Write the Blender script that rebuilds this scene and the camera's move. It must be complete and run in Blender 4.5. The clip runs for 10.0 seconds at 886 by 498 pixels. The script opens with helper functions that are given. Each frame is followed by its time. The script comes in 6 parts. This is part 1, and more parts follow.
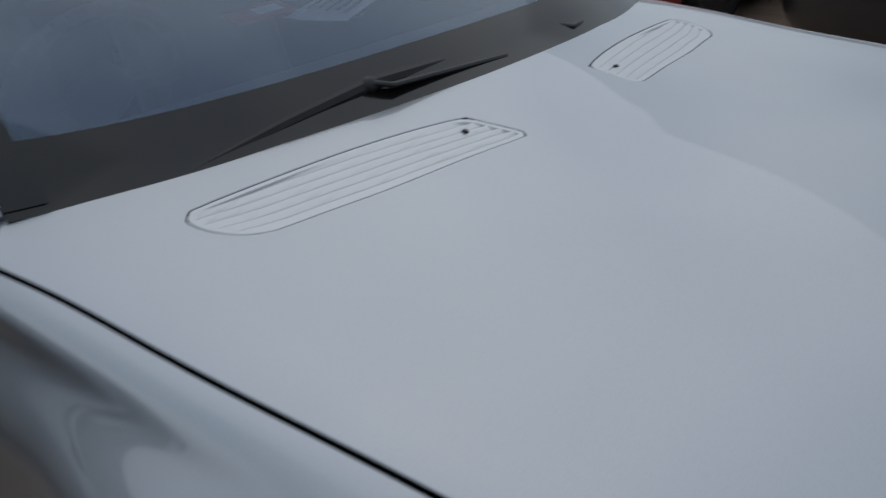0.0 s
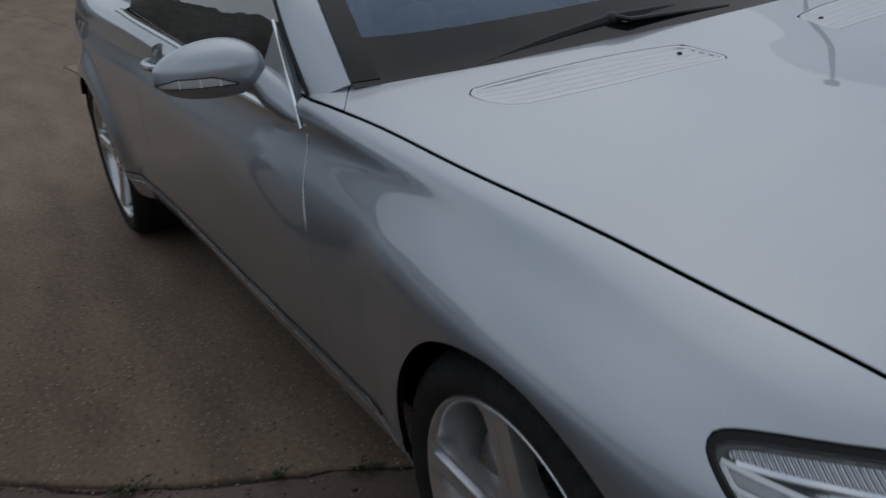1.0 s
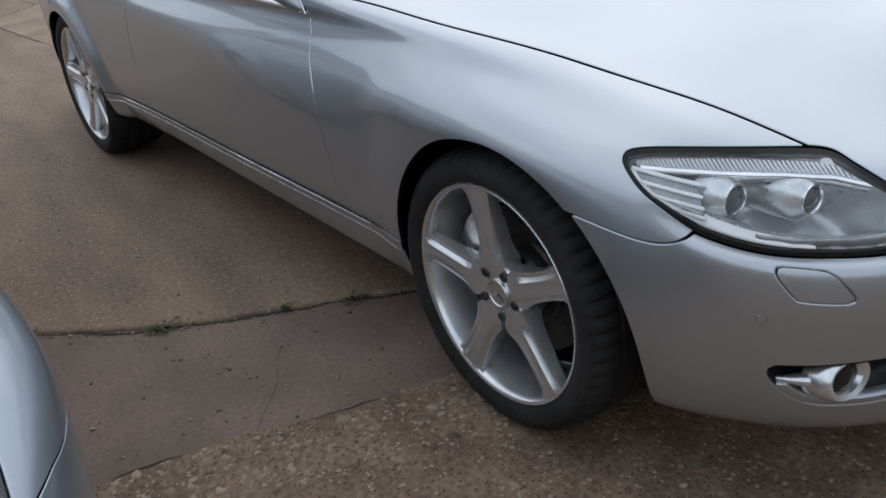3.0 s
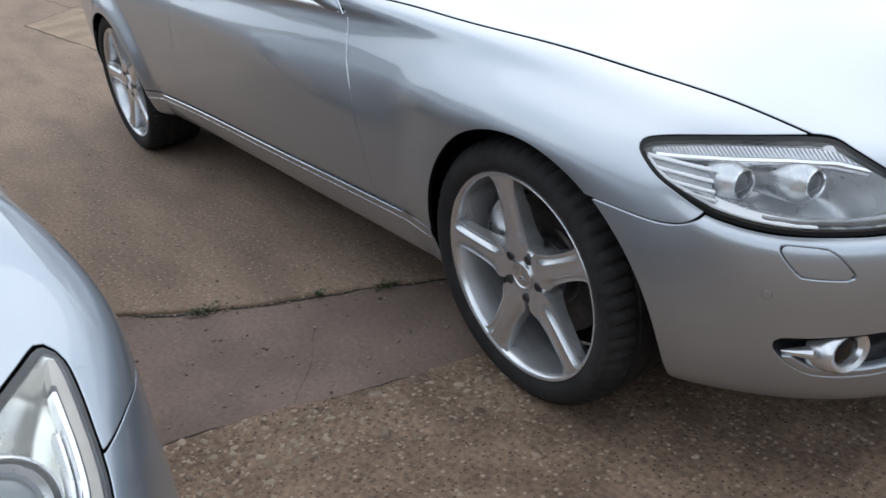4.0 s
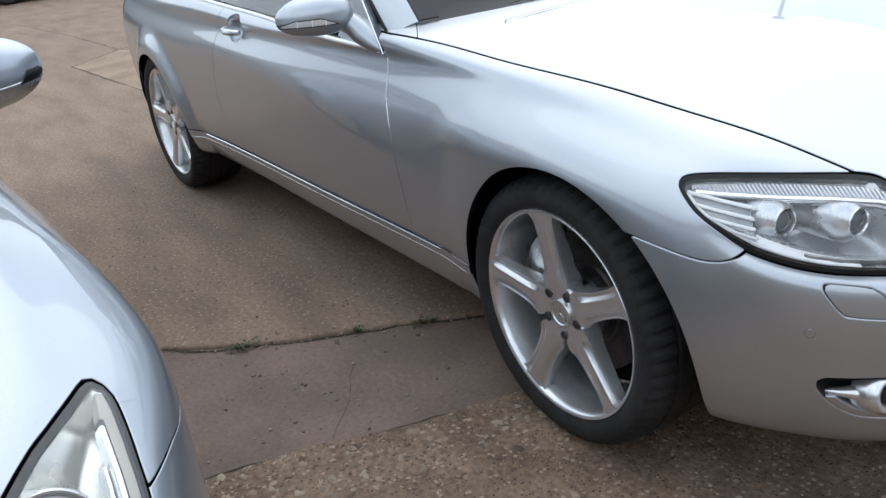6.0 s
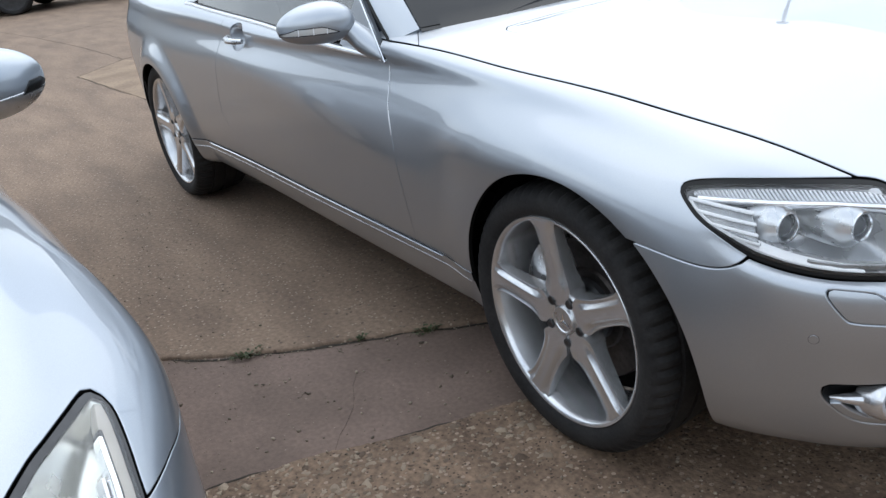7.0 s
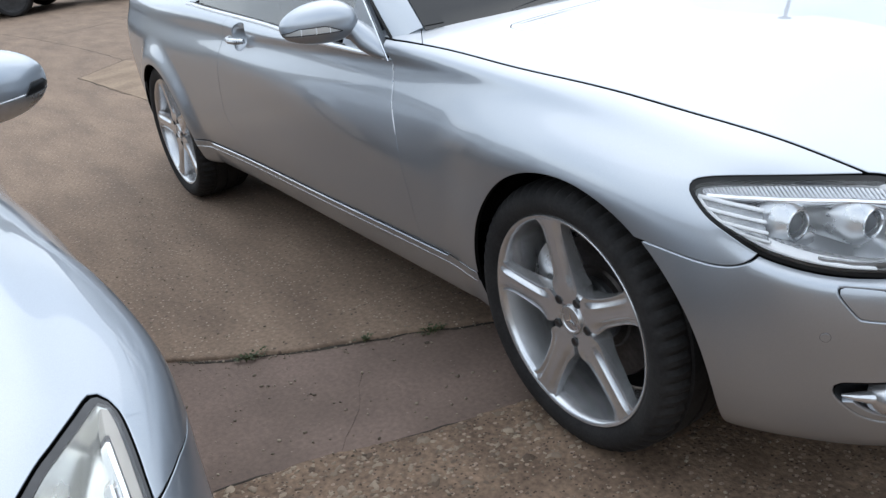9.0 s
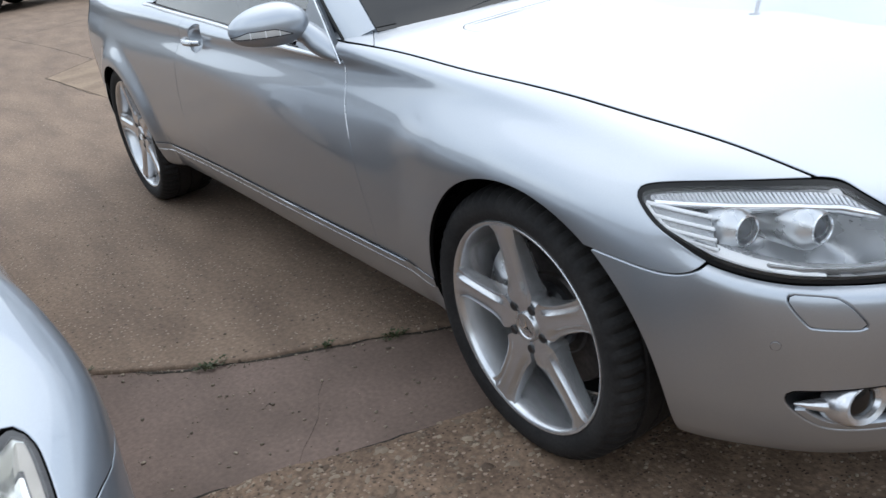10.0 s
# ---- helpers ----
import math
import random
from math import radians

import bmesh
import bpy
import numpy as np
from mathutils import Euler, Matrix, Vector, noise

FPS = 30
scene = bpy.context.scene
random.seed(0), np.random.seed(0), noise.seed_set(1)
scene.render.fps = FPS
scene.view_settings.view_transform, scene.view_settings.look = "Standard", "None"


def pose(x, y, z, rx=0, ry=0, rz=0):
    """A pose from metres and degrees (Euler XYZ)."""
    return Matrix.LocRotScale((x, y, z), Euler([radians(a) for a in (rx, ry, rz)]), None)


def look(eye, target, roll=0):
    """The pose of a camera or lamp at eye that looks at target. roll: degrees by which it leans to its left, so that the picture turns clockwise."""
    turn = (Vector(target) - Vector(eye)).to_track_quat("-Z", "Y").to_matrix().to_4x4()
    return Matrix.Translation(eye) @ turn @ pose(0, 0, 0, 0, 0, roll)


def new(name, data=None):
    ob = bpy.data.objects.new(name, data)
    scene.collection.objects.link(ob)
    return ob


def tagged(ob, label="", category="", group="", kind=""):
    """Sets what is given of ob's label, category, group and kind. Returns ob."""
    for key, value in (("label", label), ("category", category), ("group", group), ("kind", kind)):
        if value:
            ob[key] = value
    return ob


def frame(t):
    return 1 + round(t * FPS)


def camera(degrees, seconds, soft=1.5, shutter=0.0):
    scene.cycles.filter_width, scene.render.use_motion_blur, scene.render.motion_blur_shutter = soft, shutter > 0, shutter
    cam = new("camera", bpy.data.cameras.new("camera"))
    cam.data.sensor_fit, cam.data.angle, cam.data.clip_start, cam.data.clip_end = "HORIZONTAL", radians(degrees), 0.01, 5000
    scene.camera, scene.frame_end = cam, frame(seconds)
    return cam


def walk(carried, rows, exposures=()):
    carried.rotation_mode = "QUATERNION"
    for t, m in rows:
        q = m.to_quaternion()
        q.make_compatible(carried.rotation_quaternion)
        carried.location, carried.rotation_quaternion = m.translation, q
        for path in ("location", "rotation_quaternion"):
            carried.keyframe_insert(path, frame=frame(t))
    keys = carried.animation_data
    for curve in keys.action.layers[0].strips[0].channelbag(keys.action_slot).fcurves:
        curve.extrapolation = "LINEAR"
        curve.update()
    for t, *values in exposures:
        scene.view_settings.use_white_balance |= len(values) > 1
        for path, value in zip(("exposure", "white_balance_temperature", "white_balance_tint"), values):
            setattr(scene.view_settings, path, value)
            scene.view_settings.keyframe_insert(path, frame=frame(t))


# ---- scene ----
cam = camera(52.0, 10.0, soft=1.4, shutter=0.35)
PATH = [
    (0, (0.523, -1.165, 1.378), (-0.744, 0.098, 0.551), -5.9),
    (0.5, (0.678, -1.341, 1.399), (-0.750, -0.275, 0.563), -5.8),
    (1, (0.964, -1.48, 1.364), (-0.66, -0.621, 0.573), -6.2),
    (1.5, (1.099, -1.568, 1.371), (-0.551, -0.775, 0.566), -7.6),
    (2, (1.218, -1.776, 1.362), (-0.361, -0.861, 0.543), -6.2),
    (2.5, (1.314, -1.886, 1.343), (-0.194, -0.898, 0.479), -6.5),
    (2.7, (1.36, -1.925, 1.345), (-0.126, -0.918, 0.466), -6.6),
    (3.8, (1.525, -2.085, 1.368), (0.03, -1.09, 0.488), -6.5),
    (4, (1.532, -2.084, 1.366), (0.012, -1.112, 0.502), -6.7),
    (4.5, (1.535, -2.094, 1.373), (-0.019, -1.154, 0.535), -7.1),
    (5, (1.538, -2.098, 1.373), (-0.039, -1.172, 0.562), -7.3),
    (5.5, (1.537, -2.099, 1.374), (-0.045, -1.169, 0.58), -7.3),
    (7, (1.537, -2.084, 1.371), (-0.061, -1.157, 0.604), -7.9),
    (7.5, (1.537, -2.086, 1.372), (-0.062, -1.161, 0.608), -8.0),
    (8, (1.53, -2.087, 1.373), (-0.069, -1.163, 0.606), -8.2),
    (8.5, (1.525, -2.086, 1.373), (-0.075, -1.165, 0.604), -8.3),
    (9, (1.519, -2.085, 1.37), (-0.08, -1.162, 0.6), -8.4),
    (9.5, (1.512, -2.059, 1.365), (-0.071, -1.129, 0.59), -8.5),
    (10, (1.516, -1.992, 1.376), (-0.043, -1.055, 0.593), -9.0),
]
EXPOSURES = ((0, -0.38), (0.5, -0.44), (1, -0.50), (1.5, -0.18), (2, 0.20), (2.5, 0.36), (4, 1.00), (4.5, 1.09), (5, 1.11), (10, 1.11))
walk(cam, [(t, look(eye, target, roll)) for t, eye, target, roll in PATH], EXPOSURES)

# ---- light: a bright overcast sky with a weak, wide sun ----
world = bpy.data.worlds.new("overcast_sky")
scene.world = world
world.use_nodes = True
wn, wl = world.node_tree.nodes, world.node_tree.links
wn.clear()
w_out, w_bg = wn.new("ShaderNodeOutputWorld"), wn.new("ShaderNodeBackground")
sky = wn.new("ShaderNodeTexSky")
sky.sky_type, sky.sun_disc = "NISHITA", False
sky.sun_elevation, sky.sun_rotation = radians(55), radians(-45)
sky.air_density, sky.dust_density = 1.0, 3.0
w_co = wn.new("ShaderNodeTexCoord")
w_cloud = wn.new("ShaderNodeTexNoise")
w_cloud.inputs["Scale"].default_value, w_cloud.inputs["Detail"].default_value = 2.2, 6
w_ramp = wn.new("ShaderNodeValToRGB")
w_ramp.color_ramp.elements[0].position, w_ramp.color_ramp.elements[1].position = 0.36, 0.66
w_ramp.color_ramp.elements[0].color = (5.1, 6.15, 7.8, 1)
w_ramp.color_ramp.elements[1].color = (9.9, 10.9, 11.8, 1)
w_mix = wn.new("ShaderNodeMix")
w_mix.data_type = "RGBA"
w_mix.inputs["Factor"].default_value = 0.85
wl.new(w_co.outputs["Generated"], w_cloud.inputs["Vector"])
wl.new(w_cloud.outputs["Fac"], w_ramp.inputs["Fac"])
wl.new(sky.outputs["Color"], w_mix.inputs["A"])
wl.new(w_ramp.outputs["Color"], w_mix.inputs["B"])
# an overcast sky is brightest overhead
w_sep = wn.new("ShaderNodeSeparateXYZ")
w_grad = wn.new("ShaderNodeMapRange")
w_grad.inputs["To Min"].default_value, w_grad.inputs["To Max"].default_value = 0.80, 0.84
w_mul = wn.new("ShaderNodeMix")
w_mul.data_type, w_mul.blend_type = "RGBA", "MULTIPLY"
w_mul.inputs["Factor"].default_value = 1
wl.new(w_co.outputs["Generated"], w_sep.inputs["Vector"])
wl.new(w_sep.outputs["Z"], w_grad.inputs["Value"])
wl.new(w_mix.outputs["Result"], w_mul.inputs["A"])
wl.new(w_grad.outputs["Result"], w_mul.inputs["B"])
wl.new(w_mul.outputs["Result"], w_bg.inputs["Color"])
w_bg.inputs["Strength"].default_value = 0.10
wl.new(w_bg.outputs["Background"], w_out.inputs["Surface"])
sun_data = bpy.data.lights.new("sun", "SUN")
sun_data.energy, sun_data.angle, sun_data.color = 0.3, radians(70), (0.97, 0.98, 1.0)
sun = new("sun", sun_data)
sun.matrix_world = look((0, 0, 30), (15.0, -15.0, 0))


# ---- materials ----
def material(name, colour, rough=0.5, metal=0.0, **more):
    m = bpy.data.materials.new(name)
    m.use_nodes = True
    b = m.node_tree.nodes["Principled BSDF"]
    b.inputs["Base Color"].default_value = (*colour, 1)
    b.inputs["Roughness"].default_value, b.inputs["Metallic"].default_value = rough, metal
    for key, value in more.items():
        b.inputs[key.replace("_", " ")].default_value = value
    return m


def mottled(m, c1, c2, scale, fine=None, bump=0.0, bump_scale=None, rough=None, detail=6.0, lo=0.35, hi=0.65, streak=None):
    """Colour that wanders between two tones at one scale, with a second finer grain, relief and uneven gloss."""
    n, l = m.node_tree.nodes, m.node_tree.links
    b = n["Principled BSDF"]
    co = n.new("ShaderNodeTexCoord")
    a = n.new("ShaderNodeTexNoise")
    a.inputs["Scale"].default_value, a.inputs["Detail"].default_value = scale, detail
    if streak:
        mp = n.new("ShaderNodeMapping")
        mp.inputs["Rotation"].default_value = (0, 0, radians(streak[0]))
        mp.inputs["Scale"].default_value = (1, streak[1], 1)
        l.new(co.outputs["Object"], mp.inputs["Vector"])
        l.new(mp.outputs["Vector"], a.inputs["Vector"])
    else:
        l.new(co.outputs["Object"], a.inputs["Vector"])
    r = n.new("ShaderNodeValToRGB")
    r.color_ramp.elements[0].position, r.color_ramp.elements[1].position = lo, hi
    r.color_ramp.elements[0].color, r.color_ramp.elements[1].color = (*c1, 1), (*c2, 1)
    l.new(a.outputs["Fac"], r.inputs["Fac"])
    out = r.outputs["Color"]
    if fine:
        f = n.new("ShaderNodeTexNoise")
        f.inputs["Scale"].default_value, f.inputs["Detail"].default_value = fine[0], 3
        l.new(co.outputs["Object"], f.inputs["Vector"])
        fr = n.new("ShaderNodeMapRange")
        fr.inputs["From Min"].default_value, fr.inputs["From Max"].default_value = 0.3, 0.7
        fr.inputs["To Min"].default_value, fr.inputs["To Max"].default_value = 1 - fine[1], 1 + fine[1]
        l.new(f.outputs["Fac"], fr.inputs["Value"])
        mul = n.new("ShaderNodeMix")
        mul.data_type, mul.blend_type = "RGBA", "MULTIPLY"
        mul.inputs["Factor"].default_value = 1
        l.new(out, mul.inputs["A"])
        l.new(fr.outputs["Result"], mul.inputs["B"])
        out = mul.outputs["Result"]
    l.new(out, b.inputs["Base Color"])
    if bump:
        g = n.new("ShaderNodeTexNoise")
        g.inputs["Scale"].default_value, g.inputs["Detail"].default_value = bump_scale or scale * 8, 4
        l.new(co.outputs["Object"], g.inputs["Vector"])
        bp = n.new("ShaderNodeBump")
        bp.inputs["Strength"].default_value, bp.inputs["Distance"].default_value = bump, 0.004
        l.new(g.outputs["Fac"], bp.inputs["Height"])
        l.new(bp.outputs["Normal"], b.inputs["Normal"])
    if rough:
        rr = n.new("ShaderNodeMapRange")
        rr.inputs["To Min"].default_value, rr.inputs["To Max"].default_value = rough
        l.new(a.outputs["Fac"], rr.inputs["Value"])
        l.new(rr.outputs["Result"], b.inputs["Roughness"])
    return m


def car_paint(name, colour, metal=0.86, rough=0.41, coat=1.0):
    """Metallic base with fine flake under a clear coat, with a faint film of dust in soft patches."""
    m = material(name, colour, rough, metal, Coat_Weight=coat, Coat_Roughness=0.04, Coat_IOR=1.65)
    n, l = m.node_tree.nodes, m.node_tree.links
    b = n["Principled BSDF"]
    co = n.new("ShaderNodeTexCoord")
    fl = n.new("ShaderNodeTexNoise")
    fl.inputs["Scale"].default_value, fl.inputs["Detail"].default_value = 900, 1
    du = n.new("ShaderNodeTexNoise")
    du.inputs["Scale"].default_value, du.inputs["Detail"].default_value = 3.5, 2
    l.new(co.outputs["Object"], fl.inputs["Vector"])
    l.new(co.outputs["Object"], du.inputs["Vector"])
    for lo, hi, socket in ((rough - 0.05, rough + 0.05, "Roughness"), (0.0, 0.035, "Coat Roughness")):
        mr = n.new("ShaderNodeMapRange")
        mr.inputs["To Min"].default_value, mr.inputs["To Max"].default_value = lo, hi
        l.new(du.outputs["Fac"], mr.inputs["Value"])
        l.new(mr.outputs["Result"], b.inputs[socket])
    ramp = n.new("ShaderNodeMapRange")
    ramp.inputs["To Min"].default_value, ramp.inputs["To Max"].default_value = 0.86, 1.14
    l.new(fl.outputs["Fac"], ramp.inputs["Value"])
    mul = n.new("ShaderNodeMix")
    mul.data_type, mul.blend_type = "RGBA", "MULTIPLY"
    mul.inputs["Factor"].default_value = 1
    mul.inputs["A"].default_value = (*colour, 1)
    l.new(ramp.outputs["Result"], mul.inputs["B"])
    l.new(mul.outputs["Result"], b.inputs["Base Color"])
    return m


PAINT = car_paint("silver_paint", (0.435, 0.462, 0.495))
PAINT_B = car_paint("pale_silver_paint", (0.375, 0.413, 0.460))
PAINT_RED = car_paint("red_paint", (0.35, 0.02, 0.02), 0.2, 0.4)
PAINT_DARK = car_paint("black_paint", (0.015, 0.016, 0.02), 0.3, 0.4)
ALLOY = mottled(material("alloy", (0.6, 0.6, 0.6), 0.25, 0.82, Coat_Weight=0.5, Coat_Roughness=0.08), (0.66, 0.66, 0.665), (0.74, 0.74, 0.745), 18, (160, 0.06), 0.04, 300, (0.20, 0.30))
CHROME = material("chrome", (0.85, 0.86, 0.88), 0.08, 1.0)
SATIN = mottled(material("satin_metal", (0.7, 0.7, 0.7), 0.3, 0.9), (0.62, 0.63, 0.64), (0.7, 0.71, 0.72), 30, None, 0, None, (0.22, 0.34))
RUBBER = mottled(material("tyre_rubber", (0.02, 0.02, 0.02), 0.75), (0.016, 0.015, 0.015), (0.029, 0.027, 0.026), 14, (120, 0.2), 0.25, 260, (0.7, 0.9))
RUBBER.node_tree.nodes["Principled BSDF"].inputs["Specular IOR Level"].default_value = 0.3
WHITE_METAL = material("bright_anodised_strip", (0.86, 0.87, 0.88), 0.28, 0.85)
BLACK = mottled(material("black_plastic", (0.012, 0.012, 0.013), 0.5), (0.010, 0.010, 0.011), (0.020, 0.020, 0.021), 30, None, 0.1, 400, (0.4, 0.6))
# near-black that stands in for shade in panel gaps and hollows
SHADE = material("shade_black", (0.004, 0.004, 0.004), 0.95, 0.0, Specular_IOR_Level=0.1)
FRIT = material("black_glass_border", (0.008, 0.008, 0.008), 0.12, 0.0, Specular_IOR_Level=0.5)
GASKET = material("black_rubber_seal", (0.010, 0.010, 0.010), 0.55, 0.0, Specular_IOR_Level=0.25)
DISC = mottled(material("brake_disc_steel", (0.25, 0.25, 0.26), 0.4, 0.9), (0.045, 0.036, 0.032), (0.10, 0.09, 0.085), 9, (90, 0.2), 0, None, (0.35, 0.6))
HOUSING = mottled(material("lamp_housing_silver", (0.4, 0.4, 0.42), 0.3, 0.55), (0.50, 0.505, 0.51), (0.64, 0.645, 0.65), 12, None, 0, None, (0.2, 0.35))
FIN = material("lamp_fin_white", (0.86, 0.865, 0.87), 0.25, 0.0)
DIM = mottled(material("lamp_reflector_grey", (0.3, 0.3, 0.31), 0.25, 0.7), (0.24, 0.245, 0.25), (0.36, 0.365, 0.37), 25, None, 0, None, (0.15, 0.3))
RIBBED = material("ribbed_lamp_strip", (0.55, 0.56, 0.58), 0.15, 0.7)
rn, rl = RIBBED.node_tree.nodes, RIBBED.node_tree.links
r_co, r_wave, r_bump, r_mix = rn.new("ShaderNodeTexCoord"), rn.new("ShaderNodeTexWave"), rn.new("ShaderNodeBump"), rn.new("ShaderNodeMix")
r_wave.bands_direction = "DIAGONAL"
r_wave.inputs["Scale"].default_value, r_wave.inputs["Distortion"].default_value = 62, 0.4
r_bump.inputs["Strength"].default_value, r_bump.inputs["Distance"].default_value = 0.8, 0.003
r_mix.data_type = "RGBA"
r_mix.inputs["A"].default_value, r_mix.inputs["B"].default_value = (0.44, 0.45, 0.47, 1), (0.64, 0.65, 0.67, 1)
rl.new(r_co.outputs["Object"], r_wave.inputs["Vector"])
rl.new(r_wave.outputs["Fac"], r_bump.inputs["Height"])
rl.new(r_wave.outputs["Fac"], r_mix.inputs["Factor"])
rl.new(r_bump.outputs["Normal"], rn["Principled BSDF"].inputs["Normal"])
rl.new(r_mix.outputs["Result"], rn["Principled BSDF"].inputs["Base Color"])
PALE = mottled(material("pale_lamp_interior", (0.6, 0.6, 0.55), 0.12, 0.85), (0.70, 0.71, 0.645), (0.84, 0.84, 0.77), 9, None, 0.0, None, (0.2, 0.32))
GREY_SEAL = mottled(material("grey_rubber_seal", (0.05, 0.05, 0.052), 0.45), (0.040, 0.040, 0.042), (0.062, 0.062, 0.065), 25, None, 0.1, 300)
BEIGE = mottled(material("beige_lamp_strip", (0.5, 0.47, 0.42), 0.3), (0.42, 0.39, 0.34), (0.52, 0.49, 0.44), 12)
TRIM = mottled(material("dark_trim", (0.03, 0.03, 0.03), 0.45), (0.022, 0.022, 0.023), (0.04, 0.04, 0.042), 20, None, 0.1, 300)
LEATHER = mottled(material("cabin_grey", (0.05, 0.05, 0.055), 0.6), (0.030, 0.032, 0.038), (0.050, 0.053, 0.062), 8, None, 0.2, 220)
PAPER = mottled(material("white_paper", (0.8, 0.8, 0.8), 0.7), (0.72, 0.73, 0.74), (0.84, 0.84, 0.83), 10)
RED_CARD = mottled(material("red_card", (0.5, 0.05, 0.05), 0.5), (0.42, 0.04, 0.05), (0.55, 0.08, 0.08), 14)
VENT = car_paint("grille_silver", (0.66, 0.67, 0.68), 0.5, 0.45, 0.3)


def glass(name, tint, rough=0.0, ior=1.45):
    return material(name, tint, rough, 0.0, Transmission_Weight=1.0, IOR=ior)


CLEAR = glass("clear_lens", (1.0, 1.0, 1.0), 0.0, 1.35)
SCREEN = material("windscreen_glass", (0.40, 0.47, 0.58), 0.0, 0.0, Transmission_Weight=1.0, IOR=1.85, Specular_Tint=(0.62, 0.78, 1.0, 1.0))
WINDOW = glass("side_glass", (0.24, 0.255, 0.265), 0.0, 1.8)
BULB = material("projector_glass", (0.03, 0.033, 0.04), 0.06, 0.0, Coat_Weight=0.3, Coat_IOR=1.4, Specular_IOR_Level=0.35)
GREY_GLASS = material("grey_projector_glass", (0.16, 0.18, 0.19), 0.12, 0.3, Coat_Weight=0.3)
INDICATOR = material("indicator_lens", (0.74, 0.74, 0.72), 0.15, 0.2, Coat_Weight=1.0)


# ---- mesh helpers ----
def mesh_object(name, verts, faces, mat, parent=None, label="", normals=None, smooth=True, mats=None, index=None):
    me = bpy.data.meshes.new(name)
    me.from_pydata([tuple(v) for v in verts], [], [tuple(f) for f in faces])
    for one in (mats or [mat]):
        me.materials.append(one)
    if index is not None:
        me.polygons.foreach_set("material_index", index)
    me.polygons.foreach_set("use_smooth", [smooth] * len(me.polygons))
    me.update()
    if normals is not None:
        me.normals_split_custom_set_from_vertices([tuple(v) for v in normals])
    ob = new(name, me)
    if parent is not None:
        ob.parent = parent
    return tagged(ob, label)


def part(name, bm, mat, parent, label="", smooth=True, bevel=0.0, sharp=35):
    """One bmesh as one mesh object under a thing or a part."""
    if bevel:
        edges = [e for e in bm.edges if len(e.link_faces) == 2 and e.calc_face_angle(0) > radians(28)]
        bmesh.ops.bevel(bm, geom=edges, offset=bevel, segments=2, affect="EDGES", profile=0.6, clamp_overlap=True)
    for f in bm.faces:
        f.smooth = smooth
    for e in bm.edges:
        if len(e.link_faces) == 2 and e.calc_face_angle(0) > radians(sharp):
            e.smooth = False
    me = bpy.data.meshes.new(name)
    bm.to_mesh(me)
    bm.free()
    me.materials.append(mat)
    ob = new(name, me)
    if parent is not None:
        ob.parent = parent
    return tagged(ob, label)


def thing(name, label, category, place=None, group="", kind=""):
    ob = new(name)
    ob.empty_display_size = 0.1
    if place is not None:
        ob.matrix_basis = place
    return tagged(ob, label, category, group, kind)


def box(size, at=(0, 0, 0), turn=(0, 0, 0), bm=None):
    bm = bm or bmesh.new()
    bmesh.ops.create_cube(bm, size=1, matrix=pose(*at, *turn) @ Matrix.Diagonal((*size, 1)))
    return bm


def lathe(profile, n=64, bm=None, wave=None):
    """Turns a profile of (radius, y) round the y axis. wave(k, j): change of radius at profile point k, spoke j."""
    bm = bm or bmesh.new()
    rings = []
    for j in range(n):
        a = 2 * math.pi * j / n
        ring = []
        for k, (r, y) in enumerate(profile):
            rr = r + (wave(k, j) if wave else 0)
            ring.append(bm.verts.new((rr * math.cos(a), y, rr * math.sin(a))))
        rings.append(ring)
    for j in range(n):
        a, b = rings[j], rings[(j + 1) % n]
        for k in range(len(profile) - 1):
            bm.faces.new((a[k], a[k + 1], b[k + 1], b[k]))
    bmesh.ops.remove_doubles(bm, verts=bm.verts, dist=1e-6)
    bmesh.ops.recalc_face_normals(bm, faces=bm.faces)
    return bm


def tube(points, radius, n=8, bm=None, flat=1.0, up=(0, 0, 1)):
    """A closed tube along points; radius a number or one a point; flat squeezes it along up."""
    bm = bm or bmesh.new()
    pts = [Vector(p) for p in points]
    rings = []
    for i, p in enumerate(pts):
        d = (pts[min(i + 1, len(pts) - 1)] - pts[max(i - 1, 0)]).normalized()
        u = Vector(up) - d * d.dot(Vector(up))
        u = u.normalized() if u.length > 1e-4 else d.orthogonal().normalized()
        s = d.cross(u)
        r = radius[i] if isinstance(radius, (list, tuple)) else radius
        rings.append([bm.verts.new(p + r * (math.cos(2 * math.pi * k / n) * s + flat * math.sin(2 * math.pi * k / n) * u)) for k in range(n)])
    for a, b in zip(rings, rings[1:]):
        for k in range(n):
            bm.faces.new((a[k], a[(k + 1) % n], b[(k + 1) % n], b[k]))
    bm.faces.new(rings[0][::-1])
    bm.faces.new(rings[-1])
    bmesh.ops.recalc_face_normals(bm, faces=bm.faces)
    return bm


